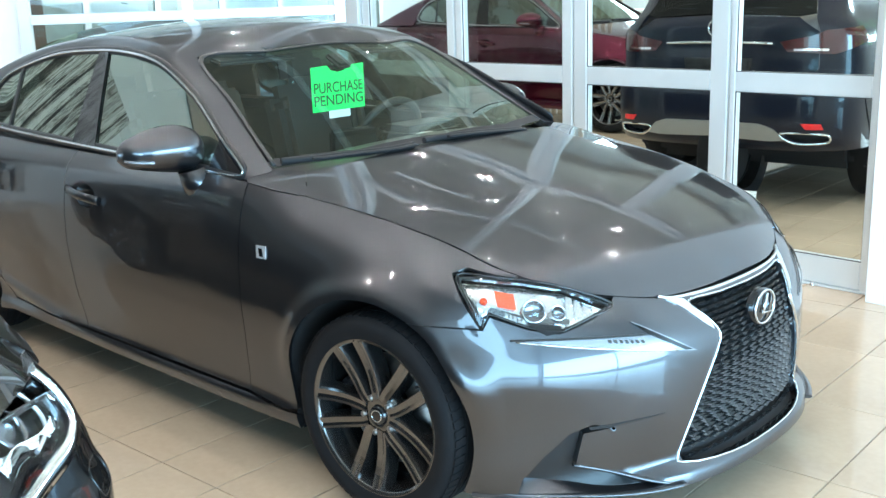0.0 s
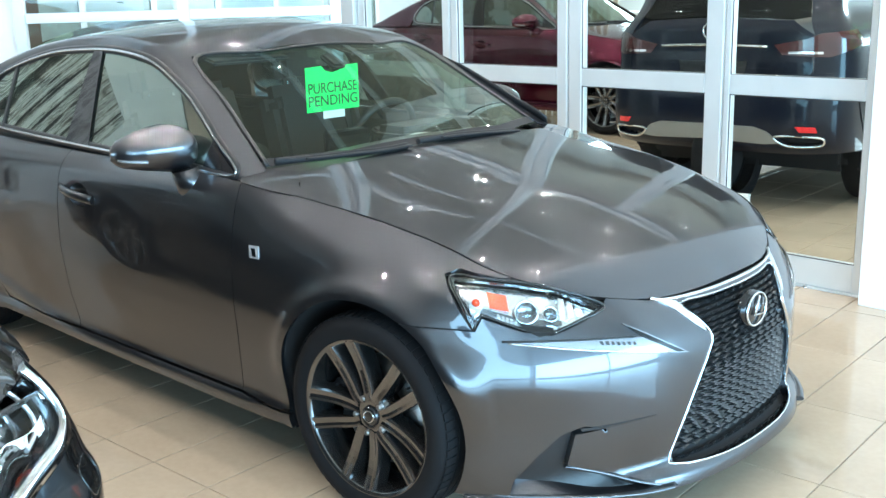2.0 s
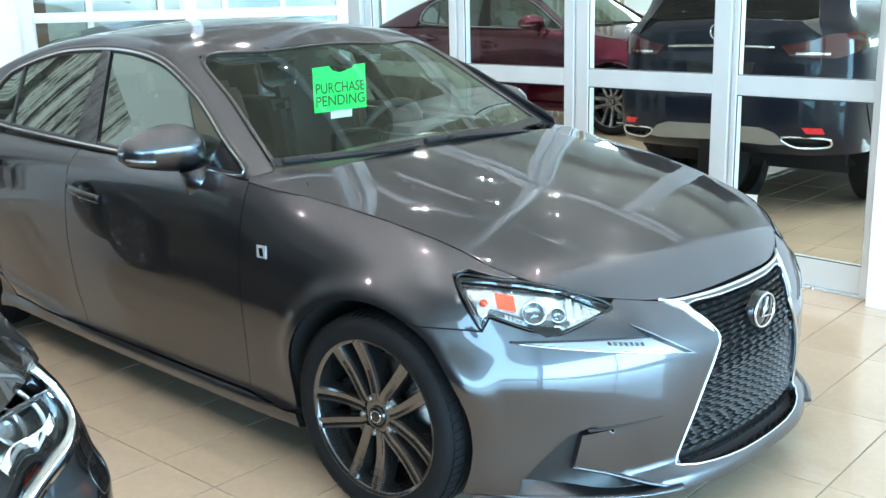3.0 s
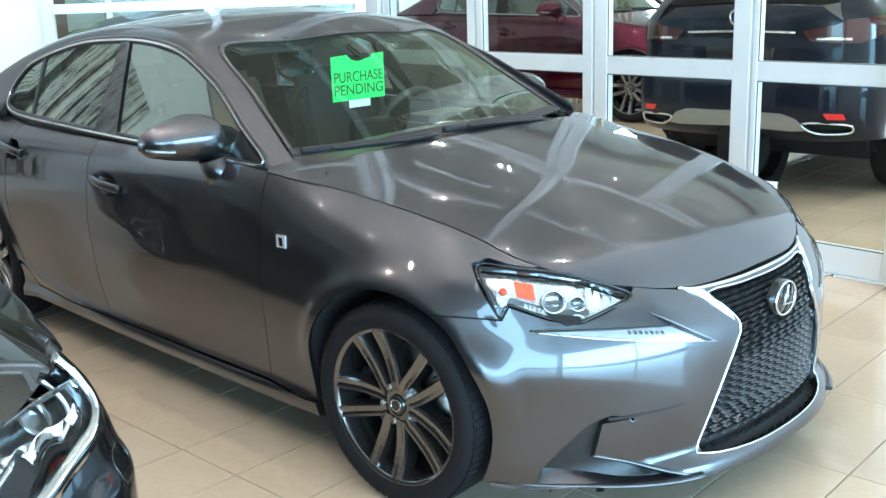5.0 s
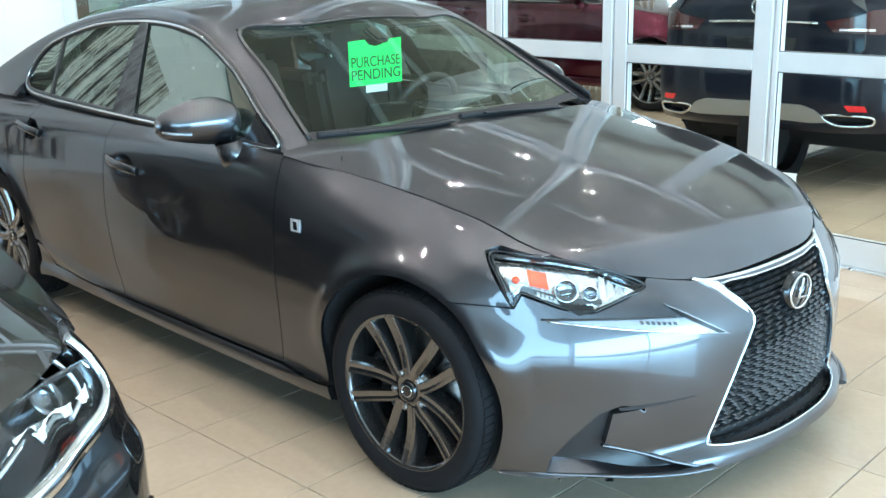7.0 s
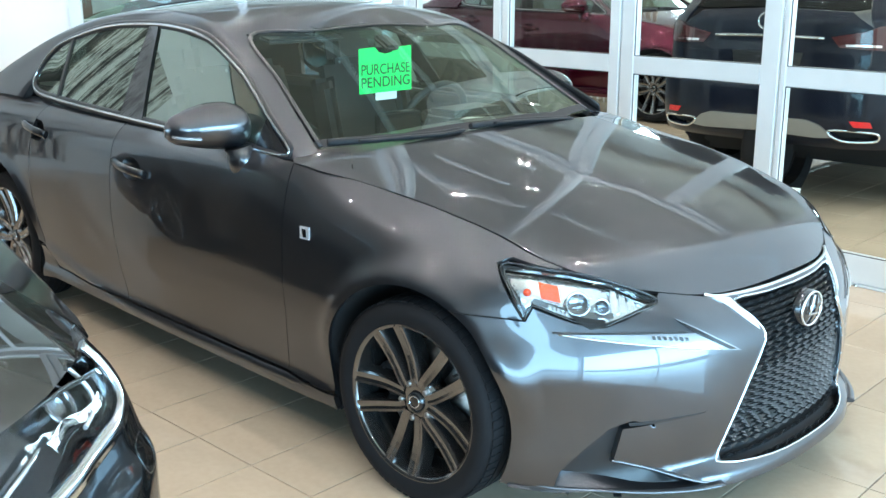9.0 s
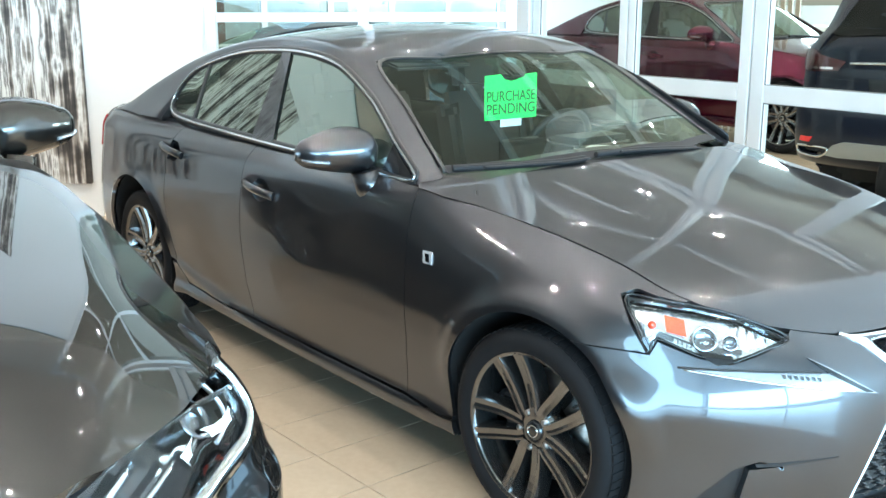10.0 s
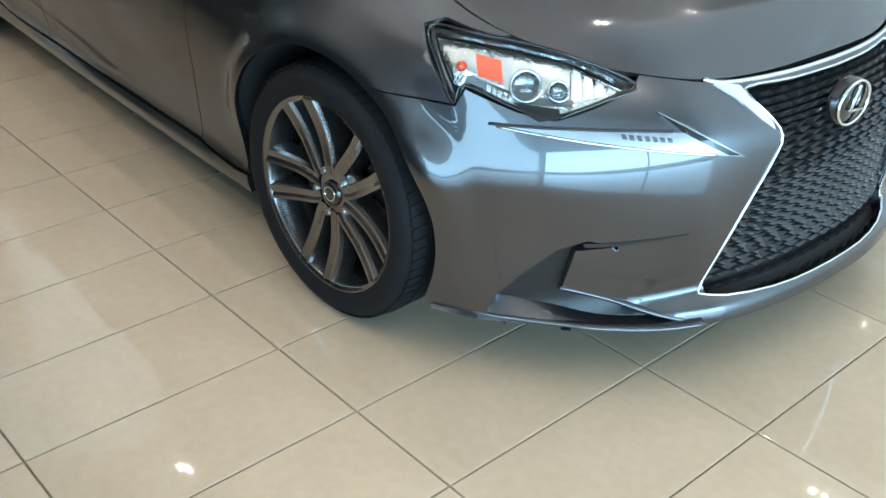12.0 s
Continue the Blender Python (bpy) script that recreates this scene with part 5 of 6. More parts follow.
    ws = part("windscreen", panel(roof, [screen], 0.02, 0.02, 0.0, -0.001), SCREEN, car, "clear windscreen")
    ws.visible_shadow = False
    band = [(-0.462, 0.0), (-0.492, -0.40), (-0.577, -0.70), (-0.615, -0.70), (-0.530, -0.40), (-0.500, 0.0)]
    part("screen_band", panel(roof, [band + [(x, -y) for x, y in reversed(band) if y < -1e-6]], 0.02, 0.02, 0.0, 0.001), DARK, ws, "black printed band along the glass")
    rim = [roof(x, y) + np.array([0.002, 0, 0.001]) for x, y in smooth_loop([(-0.585, -0.706), (-0.88, -0.634), (-1.152, -0.560), (-1.101, -0.30), (-1.094, 0.0), (-1.101, 0.30), (-1.152, 0.560), (-0.88, 0.634), (-0.585, 0.706)], 6, False)]
    part("screen_seal", sweep(rim, ring(6, 0.009, 0.003), False, (0.4, 0, 1)), TRIM, ws)
    bw = part("rear_window", panel(roof, [shrink(back, 0.003)], 0.03, 0.03, 0.0, -0.002), TINT, car, "dark rear window")
    bw.visible_shadow = False
    boot = [(-3.40, 0), (-3.41, -0.60), (-3.60, -0.585), (-3.74, -0.50), (-3.80, -0.25), (-3.81, 0)]
    part("boot_lid", panel(roof, [boot + [(x, -y) for x, y in reversed(boot) if y < -1e-6]], 0.02, 0.02, 0.03), paint, car)
    # side windows
    f_glass = [(-0.66, 0.968), (-0.764, 1.050), (-0.90, 1.128), (-1.02, 1.185), (-1.264, 1.268), (-1.50, 1.301), (-1.648, 1.307), (-1.515, 0.983), (-1.324, 0.978), (-0.95, 0.972)]
    r_glass = [(-1.720, 1.307), (-1.90, 1.303), (-2.082, 1.286), (-2.327, 1.236), (-2.262, 1.006), (-1.95, 0.996), (-1.690, 0.990)]
    q_glass = [(-2.345, 1.230), (-2.413, 1.210), (-2.515, 1.145), (-2.548, 1.066), (-2.490, 1.022), (-2.282, 1.008)]
    post = [(-1.515, 0.978), (-1.650, 1.312), (-1.718, 1.312), (-1.692, 0.985)]
    thin = [(-2.262, 1.002), (-2.327, 1.240), (-2.345, 1.234), (-2.282, 1.004)]
    sail = [(-0.60, 0.960), (-0.70, 1.015), (-0.764, 1.055), (-0.775, 0.970)]
    for left in (False, True):
        for nm, lp in (("front_window", f_glass), ("rear_side_window", r_glass), ("quarter_window", q_glass)):
            g = part(nm, panel(side_glass, [lp], 0.03, 0.03, 0, -0.006, left), TINT, car, "tinted side window")
            g.visible_shadow = False
        part("door_pillar", panel(side_glass, [post], 0.015, 0.02, 0.01, 0.002, left), GLOSS, car, "gloss black door pillar")
        part("window_bar", panel(side_glass, [thin], 0.008, 0.02, 0.01, 0.001, left), TRIM, car)
        part("mirror_sail", panel(side_glass, [sail], 0.012, 0.012, 0.01, 0.001, left), GLOSS, car)
        s = -1 if left else 1
        edge = [side_glass(x, z, 0.002) * np.array([1, s, 1]) for x, z in smooth_loop(GLASS_TOP + GLASS_LOW, 5)]
        part("window_trim", sweep(edge, ring(8, 0.0055, 0.004), True, (0, -s, 0.35)), CHROME, car, "bright chrome window trim")
        part("rubber_trim", sweep([p - np.array([0, -s * 0.006, 0]) for p in edge], ring(6, 0.018, 0.004), True, (0, -s, 0.35)), TRIM, car)
    # wipers
    for line in ([(-0.578, -0.685), (-0.535, -0.56), (-0.500, -0.42), (-0.474, -0.30), (-0.466, -0.20)], [(-0.472, -0.14), (-0.467, 0.0), (-0.463, 0.14), (-0.464, 0.28), (-0.472, 0.42)]):
        pts = [roof(x, y) + np.array([0.004, 0, 0.013]) for x, y in smooth_loop(line, 4, False)]
        w = part("wiper", sweep(pts, ring(6, 0.012, 0.012), False), DARK, car, "black wiper blade")
        pts = [p + np.array([0.020, 0.0, 0.002]) for p in pts[3:]]
        part("wiper_arm", sweep(pts, ring(6, 0.011, 0.005), False), DARK, w)
    part("hood_vent", panel(hood, [[(-0.385, -0.60), (-0.385, 0.60), (-0.47, 0.66), (-0.47, -0.66)][::-1]], 0.03, 0.03, 0, -0.007), DARK, car)
    # inside
    part("cabin_floor", box((-1.6, 0, 0.36), (2.6, 1.5, 0.06), 0.01), DARK, car)
    dash = [(-0.60, 0.90), (-0.80, 0.935), (-0.98, 0.925), (-1.06, 0.86), (-1.03, 0.66), (-0.70, 0.55)]
    bm = bmesh.new()
    ends = []
    for y in (-0.72, -0.4, 0.0, 0.4, 0.72):
        ends.append([bm.verts.new((x + 0.03 * (1 - (y / 0.72) ** 2), y, z)) for x, z in dash])
    for p, q in zip(ends, ends[1:]):
        for j in range(len(dash)):
            bm.faces.new((p[j], p[(j + 1) % 6], q[(j + 1) % 6], q[j])).smooth = True
    bm.faces.new(ends[0])
    bm.faces.new(ends[-1][::-1])
    bmesh.ops.recalc_face_normals(bm, faces=bm.faces)
    dash = part("dashboard", bm, LEATHER, car, "black padded dashboard")
    part("instrument_hood", box((-0.97, 0.37, 0.95), (0.20, 0.34, 0.07), 0.03), LEATHER, dash)
    part("centre_screen", box((-0.99, 0.0, 0.955), (0.03, 0.24, 0.09), 0.01), GLOSS, dash)
    sw = empty("steering_wheel", Matrix(), "", "")
    sw.parent = car
    sw.matrix_local = Matrix.Translation((-1.18, 0.37, 0.90)) @ pose(0, 0, 0, 0, -66, 0)
    part("wheel_ring", sweep([(0.185 * math.cos(q), 0.185 * math.sin(q), 0) for q in np.linspace(0, 2 * np.pi, 48, endpoint=False)], ring(10, 0.016, 0.016), True), LEATHER, sw)
    part("wheel_boss", solid([((0, 0, -0.01), (0.13, 0.15, 0.05)), ((0, 0.11, -0.01), (0.05, 0.14, 0.025)), ((0, -0.11, -0.01), (0.05, 0.14, 0.025))], 0.012), LEATHER, sw)
    seat(car, -1.35, -0.37)
    seat(car, -1.35, 0.37)
    bench = empty("rear_bench", Matrix(), "", "")
    bench.parent = car
    part("bench_base", box((-2.25, 0, 0.50), (0.5, 1.25, 0.18), 0.06), LEATHER, bench)
    part("bench_back", box((-2.55, 0, 0.80), (0.18, 1.25, 0.60), 0.06, (0, -22, 0)), LEATHER, bench)
    for y in (-0.35, 0.35):
        part("headrest", box((-2.66, y, 1.10), (0.10, 0.26, 0.14), 0.04), LEATHER, bench)
    part("parcel_shelf", box((-2.95, 0, 0.98), (0.5, 1.1, 0.03), 0.01), LEATHER, car)
    part("mirror_inside", box((-1.065, 0.0, 1.215), (0.035, 0.24, 0.062), 0.016), GLOSS, car, "black inside mirror")
    part("camera_pod", box((-1.055, 0.0, 1.262), (0.10, 0.07, 0.024), 0.010, (0, 28, 0)), TRIM, car)
    for s in (-1, 1):
        part("sun_visor", box((-1.20, s * 0.34, 1.30), (0.17, 0.36, 0.018), 0.008, (0, 12, 0)), LEATHER, car)
    liner = [(-1.15, -0.50), (-2.5, -0.50), (-2.5, 0.50), (-1.15, 0.50)]
    part("headliner", panel(roof, [liner], 0.06, 0.06, 0, -0.030), PALE_LEATHER, car)
    return car


main = sedan(Matrix(), PAINT, "dark grey metallic sedan with black woven grille and gunmetal wheels")
wing_badge = [(1.733, 0.727), (1.775, 0.727), (1.780, 0.765), (1.738, 0.765)]
part("wing_badge", panel(flank, [wing_badge], 0.01, 0.01, 0.004, 0.004), BADGE, main, "small chrome and black wing badge")
part("badge_mark", panel(flank, [[(1.743, 0.733), (1.760, 0.733), (1.768, 0.757), (1.750, 0.757)]], 0.01, 0.01, 0.001, 0.0055), GLOSS, main)

neighbour = sedan(pose(-BACK, -2.87, 0) @ Matrix.Diagonal((*SCALE, 1)), NEAR_PAINT, "dark grey crossover with chrome-hooked lamps parked beside the sedan", near=True)


# ---- sale card hung from the inside mirror ----
def card(x, y0, y1, z0, z1):
    c = empty("sale_card", Matrix(), "bright green paper card with dark lettering, hung behind the windscreen", "sign")
    c.parent = None
    mid = (y0 + y1) / 2
    out = [(y0, z0), (y1, z0), (y1, z1), (mid + 0.055, z1 - 0.004), (mid + 0.035, z1 - 0.022), (mid, z1 - 0.028), (mid - 0.035, z1 - 0.020), (mid - 0.055, z1), (y0, z1 - 0.004)]
    bm = bmesh.new()
    f = bm.faces.new([bm.verts.new((x, y, z)) for y, z in out])
    r = bmesh.ops.extrude_face_region(bm, geom=[f])
    bmesh.ops.translate(bm, vec=(-0.0012, 0, 0), verts=[g for g in r["geom"] if isinstance(g, bmesh.types.BMVert)])
    bmesh.ops.recalc_face_normals(bm, faces=bm.faces)
    part("card", bm, GREEN, c)
    part("paper_slip", box((x - 0.004, mid + 0.004, z0 - 0.008), (0.0012, 0.112, 0.045), 0), PAPER, c, "white paper slip")
    for text, z in (("PURCHASE", z0 + 0.072), ("PENDING", z0 + 0.022)):
        cu = bpy.data.curves.new(text, "FONT")
        cu.body, cu.align_x, cu.size, cu.extrude = text, "CENTER", 0.058, 0.0003
        cu.offset = 0.0006
        tmp = new("lettering", cu)
        bpy.context.view_layer.update()
        me = bpy.data.meshes.new_from_object(tmp.evaluated_get(bpy.context.evaluated_depsgraph_get()))
        bpy.data.objects.remove(tmp)
        xs = [v.co.x for v in me.vertices]
        k = (y1 - y0) * 0.93 / (max(xs) - min(xs))
        t = part("lettering", me, INK, c, "dark printed words " + text.lower())
        t.matrix_local = Matrix.Translation((x + 0.0012, mid, z)) @ pose(0, 0, 0, 90, 0, 90) @ Matrix.Diagonal((k, 1, 1, 1))
    return c


card(-1.028, -0.168, 0.108, 1.073, 1.250)


# ---- black estate seen from behind through the doors ----
REAR_PLAN = [(0, 0), (0.25, 0.004), (0.5, 0.02), (0.72, 0.075), (0.86, 0.18), (0.925, 0.36), (0.945, 0.65), (0.947, 1.4), (0.947, 3.2), (0.93, 4.2)]
_rp = np.array(REAR_PLAN)
_rs = np.concatenate([[0], np.cumsum(np.hypot(*np.diff(_rp, axis=0).T))])


def tail(a, z):
    """Rear of a tall estate: a runs from the middle of the tail round its right corner, z is height."""
    a, z = np.broadcast_arrays(np.asarray(a, float), np.asarray(z, float))
    w = abs(a)
    u, v = curve(w, np.stack([_rs, _rp[:, 0]], 1)), curve(w, np.stack([_rs, _rp[:, 1]], 1))
    back = curve(z, [(0.28, 0.20), (0.36, 0.14), (0.42, 0.05), (0.52, 0.0), (0.66, -0.015), (0.80, 0.0), (0.86, 0.055), (1.06, 0.06), (1.14, 0.065), (1.20, 0.10), (1.26, 0.17), (1.42, 0.30), (1.58, 0.46), (1.66, 0.62)])
    side = curve(z, [(0.28, 0.06), (0.40, 0.01), (0.70, 0.0), (0.95, 0.010), (1.10, 0.03), (1.16, 0.09), (1.20, 0.15), (1.55, 0.30), (1.66, 0.40)])
    c = ease(w, 0.75, 1.35)
    nx = ease(w, 0.45, 1.25)
    inset = (1 - c) * back + c * side
    r = np.hypot(v - 0.98, z - 0.37)
    inset = inset - 0.02 * np.exp(-((r - 0.43) / 0.05) ** 2) * (w > 1.0)
    return np.stack([np.sign(a + 1e-12) * (u - nx * side * (0.75 + 0.25 * c) - (1 - nx) * 0), v + (1 - c) * back + 0 * inset, z], -1)


MIDDLE[tail] = (0, 2.4, 0.7)


def tall_wheel(car, x, y):
    w = empty("wheel", Matrix(), "", "")
    w.parent = car
    w.matrix_local = Matrix.Translation((x, y, 0.365)) @ pose(0, 0, 0, 0, 0, -90 if x < 0 else 90)
    part("tyre", lathe([(0.25, -0.10), (0.33, -0.117), (0.355, -0.10), (0.365, -0.07), (0.365, 0.07), (0.355, 0.10), (0.33, 0.117), (0.25, 0.10)], 64), RUBBER, w)
    r = part("rim", lathe([(0.235, -0.06), (0.242, -0.104), (0.255, -0.106), (0.258, -0.09), (0.24, 0.0), (0.235, 0.02)], 64), GUNMETAL, w)
    me = None
    for i in range(10):
        if me is None:
            s = part("spoke", box((0, -0.085, 0.15), (0.034, 0.03, 0.19), 0.008), GUNMETAL, r)
            me = s.data
        else:
            s = part("spoke", me, None, r)
        s.rotation_euler = (0, radians(36 * i), 0)
    part("hub", lathe([(0.0005, -0.10), (0.05, -0.098), (0.07, -0.07)], 32), GLOSS, r)
    part("wheel_back", lathe([(0.0005, -0.01), (0.24, 0.0)], 32), DARK, w)


def estate(m):
    car = empty("estate_car", m, "black tall estate car seen from behind with chrome exhaust surrounds", "car")
    S = float(_rs[-1])
    arch = [(2 * 0 + float(np.interp(0.98 + 0.42 * math.cos(radians(q)), _rp[:, 1], _rs)), 0.37 + 0.42 * math.sin(radians(q))) for q in range(200, -21, -12)]
    low = [(0.0, 0.36), (0.55, 0.37), (0.80, 0.38)]
    bumper = [(0, 0.83), (0.6, 0.835), (0.95, 0.86), (1.05, 0.82), (1.12, 0.62)] + [q for q in arch if q[0] < 1.62][:3] + [(0.95, 0.40), (0.55, 0.39), (0, 0.39)]
    tips = [(0.50, 0.510), (0.77, 0.508), (0.82, 0.484), (0.78, 0.452), (0.58, 0.450)]
    part("rear_bumper", panel(tail, [twice(bumper), tips, mirrored(tips)], 0.03, 0.02, 0.02), BLACK_PAINT, car)
    part("bumper_garnish", panel(tail, [twice([(0, 0.570), (0.36, 0.566), (0.45, 0.538), (0.53, 0.470), (0.42, 0.462), (0, 0.475)])], 0.03, 0.02, 0.02, 0.012), material("satin_silver", (0.30, 0.30, 0.29), 0.40, 0.6, 0.05, 20), car, "satin silver bumper garnish")
    gate = [(0, 1.225), (0.55, 1.205), (0.70, 1.12), (0.70, 0.90), (0.64, 0.838), (0, 0.838)]
    g = part("tailgate", panel(tail, [twice(gate)], 0.03, 0.02, 0.02), BLACK_PAINT, car)
    win = [(0, 1.56), (0.50, 1.54), (0.60, 1.36), (0.66, 1.23), (0.55, 1.215), (0, 1.235)]
    part("rear_window", panel(tail, [twice(win)], 0.03, 0.02, 0.01), REAR_TINT, car)
    part("spoiler", panel(tail, [twice([(0, 1.66), (0.52, 1.64), (0.55, 1.56), (0, 1.57)])], 0.03, 0.02, 0.03, 0.02), BLACK_PAINT, car)
    pts = [tail(a, 1.058 - 0.05 * a * a) + np.array([0, -0.008, 0]) for a in np.linspace(-0.40, 0.40, 16)]
    part("number_rail", sweep(pts, ring(8, 0.010, 0.010), False), CHROME, g, "chrome bar over the plate recess")
    part("plate_recess", panel(tail, [[(-0.26, 0.96), (0.26, 0.96), (0.24, 0.85), (-0.24, 0.85)]], 0.03, 0.02, 0.01, 0.006), GLOSS, g)
    for z, w in ((0.925, 0.085), (0.875, 0.16)):
        part("plate_bar", box((0, float(tail(0.0, z)[1]) - 0.010, z), (w * 2, 0.003, 0.024), 0), DARK_CHROME, g)
    e = part("emblem", sweep([(0.075 * math.cos(q), 0, 0.055 * math.sin(q)) for q in np.linspace(0, 2 * np.pi, 32, endpoint=False)], ring(6, 0.008, 0.008), True, (0, 1, 0)), CHROME, g)
    e.location = (0, float(tail(0.0, 1.145)[1]) - 0.012, 1.145)
    for left in (False, True):
        s = -1 if left else 1
        k = mirrored if left else list
        lamp = k([(0.44, 1.06), (0.66, 1.095), (0.74, 1.125), (1.06, 1.14), (1.10, 1.06), (0.80, 0.985), (0.50, 1.00)])
        part("tail_lamp", panel(tail, [lamp], 0.02, 0.015, 0.02, 0.008), material("dark_red_lens", (0.05, 0.003, 0.005), 0.14, 0, 0.1, 40, coat=0.8), car, "dark red tail lamp")
        part("lamp_strip", panel(tail, [k([(0.54, 1.022), (0.76, 1.018), (0.76, 1.004), (0.54, 1.008)])], 0.02, 0.01, 0.01, 0.012), CHROME, car)
        part("reflector", panel(tail, [k([(0.63, 0.575), (0.76, 0.572), (0.775, 0.538), (0.66, 0.540)])], 0.02, 0.015, 0.01, 0.006), material("red_reflector", (0.75, 0.015, 0.02), 0.2, 0, 0.1, 40, coat=0.5), car, "bright red bumper reflector")
        t = k(tips)
        edge = [tail(a, z) + np.array([0, -0.006, 0]) for a, z in t]
        part("exhaust_surround", sweep(smooth_loop(edge, 4), ring(6, 0.009, 0.009), True, (0, 1, 0)), CHROME, car, "chrome exhaust surround")
        part("exhaust_recess", panel(tail, [t], 0.03, 0.02, 0, -0.04), DARK, car)
        body = [(1.05, 0.82), (0.95, 0.86), (0.645, 0.836), (0.705, 0.90), (0.705, 1.12), (0.665, 1.23), (0.605, 1.36), (0.505, 1.55), (0.53, 1.65), (0.8, 1.66), (S, 1.62), (S, 0.24), (2.2, 0.24)] + arch[::-1]
        part("body_side", panel(tail, [k(body)], 0.05, 0.03, 0.02), BLACK_PAINT, car)
        tall_wheel(car, s * 0.82, 0.98)
        tall_wheel(car, s * 0.82, 3.77)
    part("roof_panel", box((0, 2.5, 1.62), (1.15, 3.4, 0.05), 0.02), BLACK_PAINT, car)
    part("underbody", box((0, 2.62, 0.37), (1.55, 4.1, 0.30), 0.05), DARK, car)
    part("silencer", lathe([(0.0005, -0.35), (0.09, -0.34), (0.10, 0), (0.09, 0.34), (0.0005, 0.35)], 24, "x"), STEEL, car)
    car.children[-1].location = (0, 0.35, 0.33)
    return car


estate(pose(-1.365, 3.64, 0, 0, 0, 2) @ Matrix.Diagonal((0.967, 1.075, 1.075, 1)))

# the other showroom cars beyond the glass
red = sedan(pose(-4.15, 7.53, 0.0, 0, 0, 0) @ Matrix.Diagonal((1.13, 1.13, 1.17, 1)), RED_PAINT, "deep red car with bright window trim standing side on")
black = sedan(pose(-6.68, 4.7, 0.0, 0, 0, 70) @ Matrix.Diagonal((1, 1, 0.95, 1)), BLACK_PAINT, "black car in the hall behind the window")


# ---- birch trunk canvas on the back wall ----
def birch():
    m = bpy.data.materials.new("birch_painting")
    m.use_nodes = True
    t = m.node_tree
    p = t.nodes["Principled BSDF"]
    co, mp, n1, n2, ramp, mix = (t.nodes.new(k) for k in ("ShaderNodeTexCoord", "ShaderNodeMapping", "ShaderNodeTexNoise", "ShaderNodeTexNoise", "ShaderNodeValToRGB", "ShaderNodeMath"))
    mp.inputs["Scale"].default_value = (5.0, 1, 0.18)
    n1.inputs["Scale"].default_value, n1.inputs["Detail"].default_value, n1.inputs["Roughness"].default_value = 1.6, 5, 0.62
    n2.inputs["Scale"].default_value, n2.inputs["Detail"].default_value = 5, 8
    mix.operation, mix.inputs[1].default_value = "MULTIPLY_ADD", 0.26
    el = ramp.color_ramp.elements
    el[0].position, el[0].color = 0.50, (0.012, 0.011, 0.010, 1)
    el[1].position, el[1].color = 0.80, (0.80, 0.79, 0.76, 1)
    for pos, c in ((0.56, (0.07, 0.06, 0.055, 1)), (0.60, (0.33, 0.29, 0.25, 1)), (0.635, (0.80, 0.79, 0.76, 1)), (0.68, (0.16, 0.145, 0.13, 1)), (0.72, (0.70, 0.68, 0.64, 1))):
        e = el.new(pos)
        e.color = c
    t.links.new(co.outputs["Object"], mp.inputs["Vector"])
    t.links.new(mp.outputs["Vector"], n1.inputs["Vector"])
    t.links.new(co.outputs["Object"], n2.inputs["Vector"])
    t.links.new(n2.outputs["Fac"], mix.inputs[0])
    t.links.new(n1.outputs["Fac"], mix.inputs[2])
    t.links.new(mix.outputs[0], ramp.inputs["Fac"])
    t.links.new(ramp.outputs["Color"], p.inputs["Base Color"])
    p.inputs["Roughness"].default_value = 0.6
    return m


art = part("wall_canvas", box((5.03, 0.022, 1.90), (4.0, 0.040, 3.3), 0.006), birch(), None)
art.matrix_world = BACK_M
tagged(art, "large canvas of grey and white birch trunks on the wall", "painting")


# ---- twin ceiling lamps ----
def ceiling_lamp():
    c = empty("ceiling_lamp", Matrix(), "small twin white ceiling spotlight, switched on", "ceiling lamp", "twin spotlights on the ceiling")
    part("lamp_plate", box((0, 0, -0.012), (0.34, 0.16, 0.024), 0.006), WALL, c)
    for x in (-0.065, 0.065):
        h = part("lamp_head", lathe([(0.018, -0.03), (0.024, -0.034), (0.026, 0.0)], 24, "z"), WALL, c)
        h.location = (x, 0, -0.024)
        b = part("bulb_disc", lathe([(0.0005, -0.028), (0.0075, -0.026)], 16, "z"), LAMP, h)
    return c


# the two rows below x = -6 are added, unseen, to brighten the back wall
first = ceiling_lamp()
first.matrix_world = pose(-8.1, -5.1, HIGH)
for i in range(11):
    for j in range(10):
        if i or j:
            copy_thing(first, pose(-8.1 + 1.35 * i, -5.1 + 1.5 * j, HIGH, 0, 0, 20))

# ---- far end of the hall ----
# the teal panels are added to fill the window bays with a darker tone
TEAL = material("pale_teal_panel", (0.30, 0.37, 0.35), 0.12, 0.0, 0.25, 1.6, 0.0, 9)
BROWN = material("brown_display_board", (0.085, 0.055, 0.035), 0.45, 0.0, 0.3, 3.0, 0.1, 60)


def panel_row():
    """A row of tall pale panels in white posts along the hall's far side."""
    o = empty("office_partition", pose(-11.7, 1.2, 0), "added row of pale teal panels in white frames", "partition")
    for k in range(9):
        part("post", box((0, 1.15 * k, 1.4), (0.09, 0.10, 2.8), 0.004), ALU, o)
    for z in (0.06, 1.62, 2.77):
        part("rail", box((0, 4.6, z), (0.08, 9.1, 0.09), 0.004), ALU, o)
    for k in range(8):
        for z0, z1 in ((0.11, 1.57), (1.67, 2.72)):
            part("panel", box((0, 1.15 * k + 0.575, (z0 + z1) / 2), (0.03, 1.04, z1 - z0), 0.002), TEAL, o)
    return o


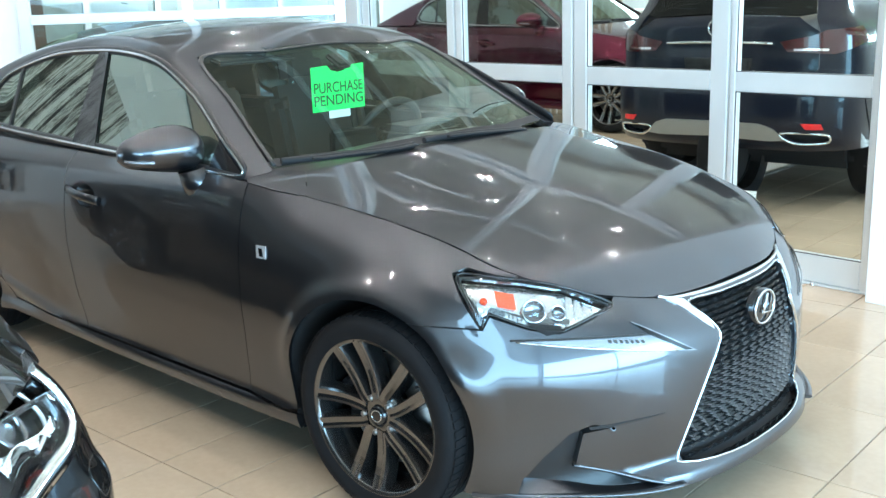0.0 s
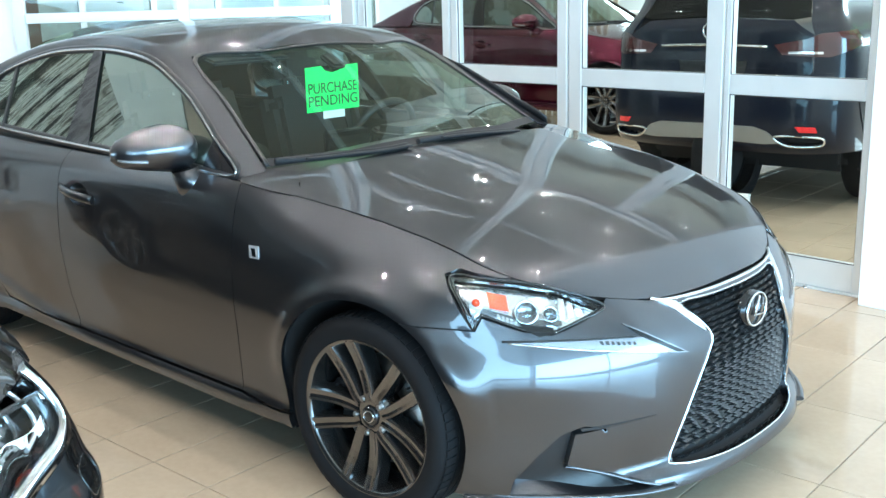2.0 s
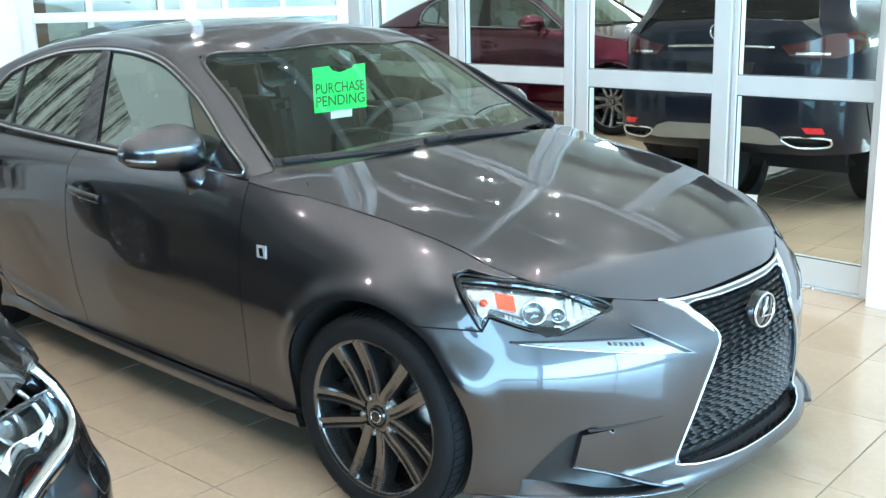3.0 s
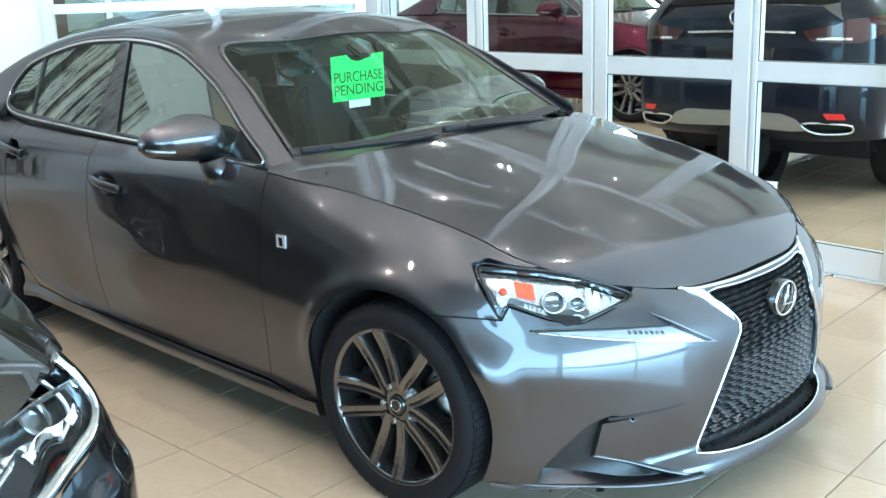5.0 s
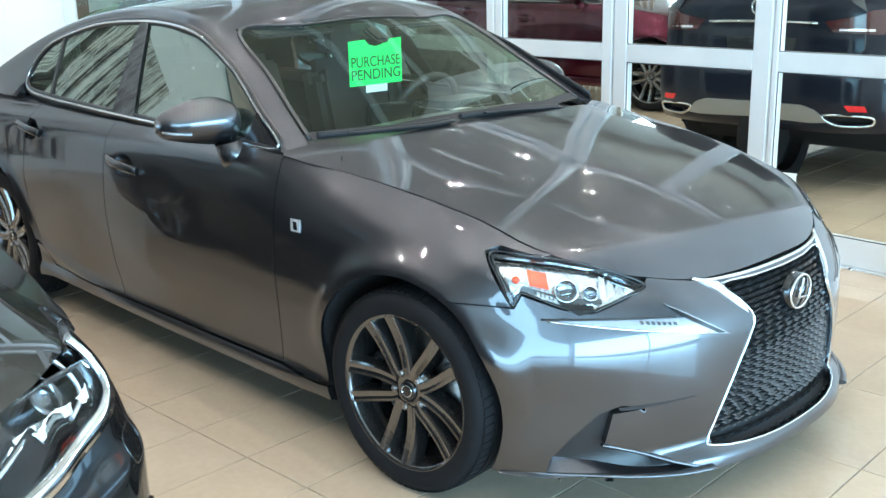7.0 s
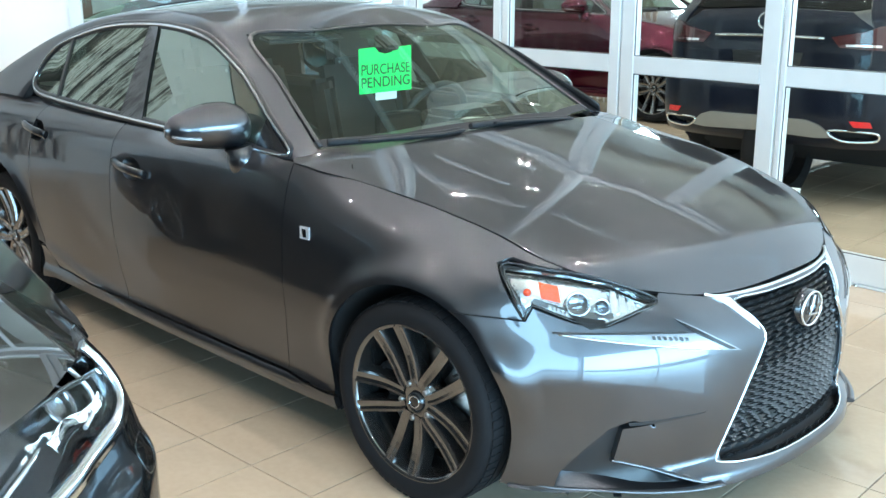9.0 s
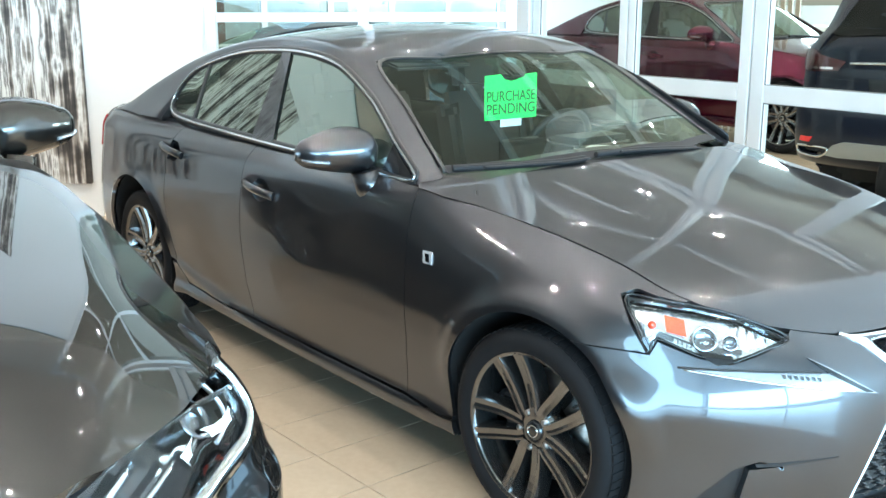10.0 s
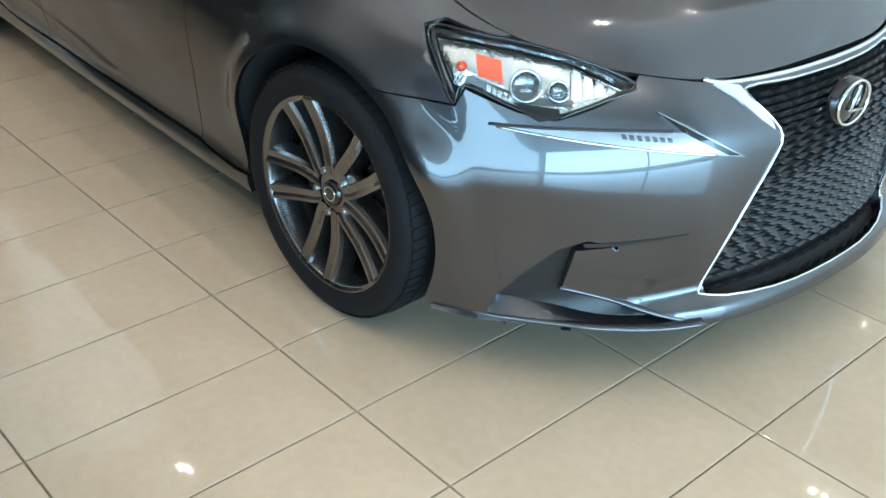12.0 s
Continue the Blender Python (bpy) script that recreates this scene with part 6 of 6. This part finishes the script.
panel_row()
board = empty("display_board", pose(-11.3, 3.55, 0), "dark brown standing display board in the hall", "board")
part("board_panel", box((0, 0, 0.95), (0.04, 0.55, 1.5), 0.01), BROWN, board)
for d in (-0.2, 0.2):
    part("board_foot", box((0, d, 0.10), (0.40, 0.05, 0.20), 0.01), TRIM, board)
counter = part("display_counter", box((-6.2, 11.6, 0.60), (5.0, 0.6, 1.2), 0.02), WALL, None)
tagged(counter, "long plain white counter across the hall", "counter")
blind = empty("slatted_screen", Matrix(), "tall screen of upright beige slats", "screen")
slat = None
for i in range(22):
    if slat is None:
        s = part("slat", box((0, 0, 1.6), (0.075, 0.03, 3.2), 0.006), material("beige_slat_wood", (0.42, 0.35, 0.26), 0.5, 0, 0.15, 5, 0.1, 60), blind)
        slat = s.data
    else:
        s = part("slat", slat, None, blind)
    s.location = (-9.3 + 0.125 * i, 10.6, 0)

# ---- small loose things ----
note = part("paper_note", box((0, 0, 0), (0.10, 0.07, 0.0015), 0), PAPER, None)
note.matrix_world = pose(-0.775, 0.22, 0.968, 0, -4, 24)
tagged(note, "small white paper lying on the black dashboard", "paper")
carton = empty("carton", pose(-0.99, 3.42, 0, 0, 0, 12), "small white carton with a red band on the floor", "box")
part("carton_body", box((0, 0, 0.085), (0.13, 0.10, 0.17), 0.004), PAPER, carton)
part("carton_lid", box((0, 0, 0.178), (0.136, 0.106, 0.016), 0.004), PAPER, carton)
part("carton_band", box((0, 0, 0.06), (0.133, 0.103, 0.035), 0.001), RED_LENS, carton, "red printed band")

# ---- floor tiles, laid last ----
TILE_L, TILE_W, JOINT = 0.3004, 0.6015, 0.004
GRID = pose(-0.8251, -1.0874, 0, 0, 0, 1.69)


def tile_mesh():
    bm = bmesh.new()
    x, y, c = TILE_L - JOINT, TILE_W - JOINT, 0.0015
    low = [bm.verts.new((a * x, b * y, -0.006)) for a, b in ((0, 0), (1, 0), (1, 1), (0, 1))]
    mid = [bm.verts.new((a * x, b * y, -c)) for a, b in ((0, 0), (1, 0), (1, 1), (0, 1))]
    top = [bm.verts.new((c if a == 0 else x - c, c if b == 0 else y - c, 0)) for a, b in ((0, 0), (1, 0), (1, 1), (0, 1))]
    for p, q in ((low, mid), (mid, top)):
        for i in range(4):
            bm.faces.new((p[i], p[(i + 1) % 4], q[(i + 1) % 4], q[i]))
    bm.faces.new(top)
    me = bpy.data.meshes.new("tile")
    bm.to_mesh(me)
    bm.free()
    me.materials.append(TILE)
    return me


one = tile_mesh()
far_v, far_f, count = [], [], 0
for i in range(-32, 32):
    for j in range(-14, 25):
        m = GRID @ Matrix.Translation((i * TILE_L, j * TILE_W, 0))
        c = m @ Vector((TILE_L / 2, TILE_W / 2, 0))
        if not (-11.5 < c.x < 8.2 and -8.6 < c.y < 13.5):
            continue
        if -2.6 < c.x < 2.4 and -2.9 < c.y < 1.9 and count < 300:
            ob = part("tile", one, None, floor)
            ob.matrix_local = m
            count += 1
        else:
            k = len(far_v)
            x, y, e = TILE_L - JOINT, TILE_W - JOINT, 0.0015
            for a, b, h in ((0, 0, -0.006), (x, 0, -0.006), (x, y, -0.006), (0, y, -0.006), (e, e, 0), (x - e, e, 0), (x - e, y - e, 0), (e, y - e, 0)):
                far_v.append(m @ Vector((a, b, h)))
            far_f += [(k + 4, k + 5, k + 6, k + 7)] + [(k + n, k + (n + 1) % 4, k + 4 + (n + 1) % 4, k + 4 + n) for n in range(4)]
rest = part("far_tiles", mesh_of("far_tiles", far_v, far_f, False), TILE, floor)
tagged(rest, "cream floor tiles further off", "", "", "stuff")
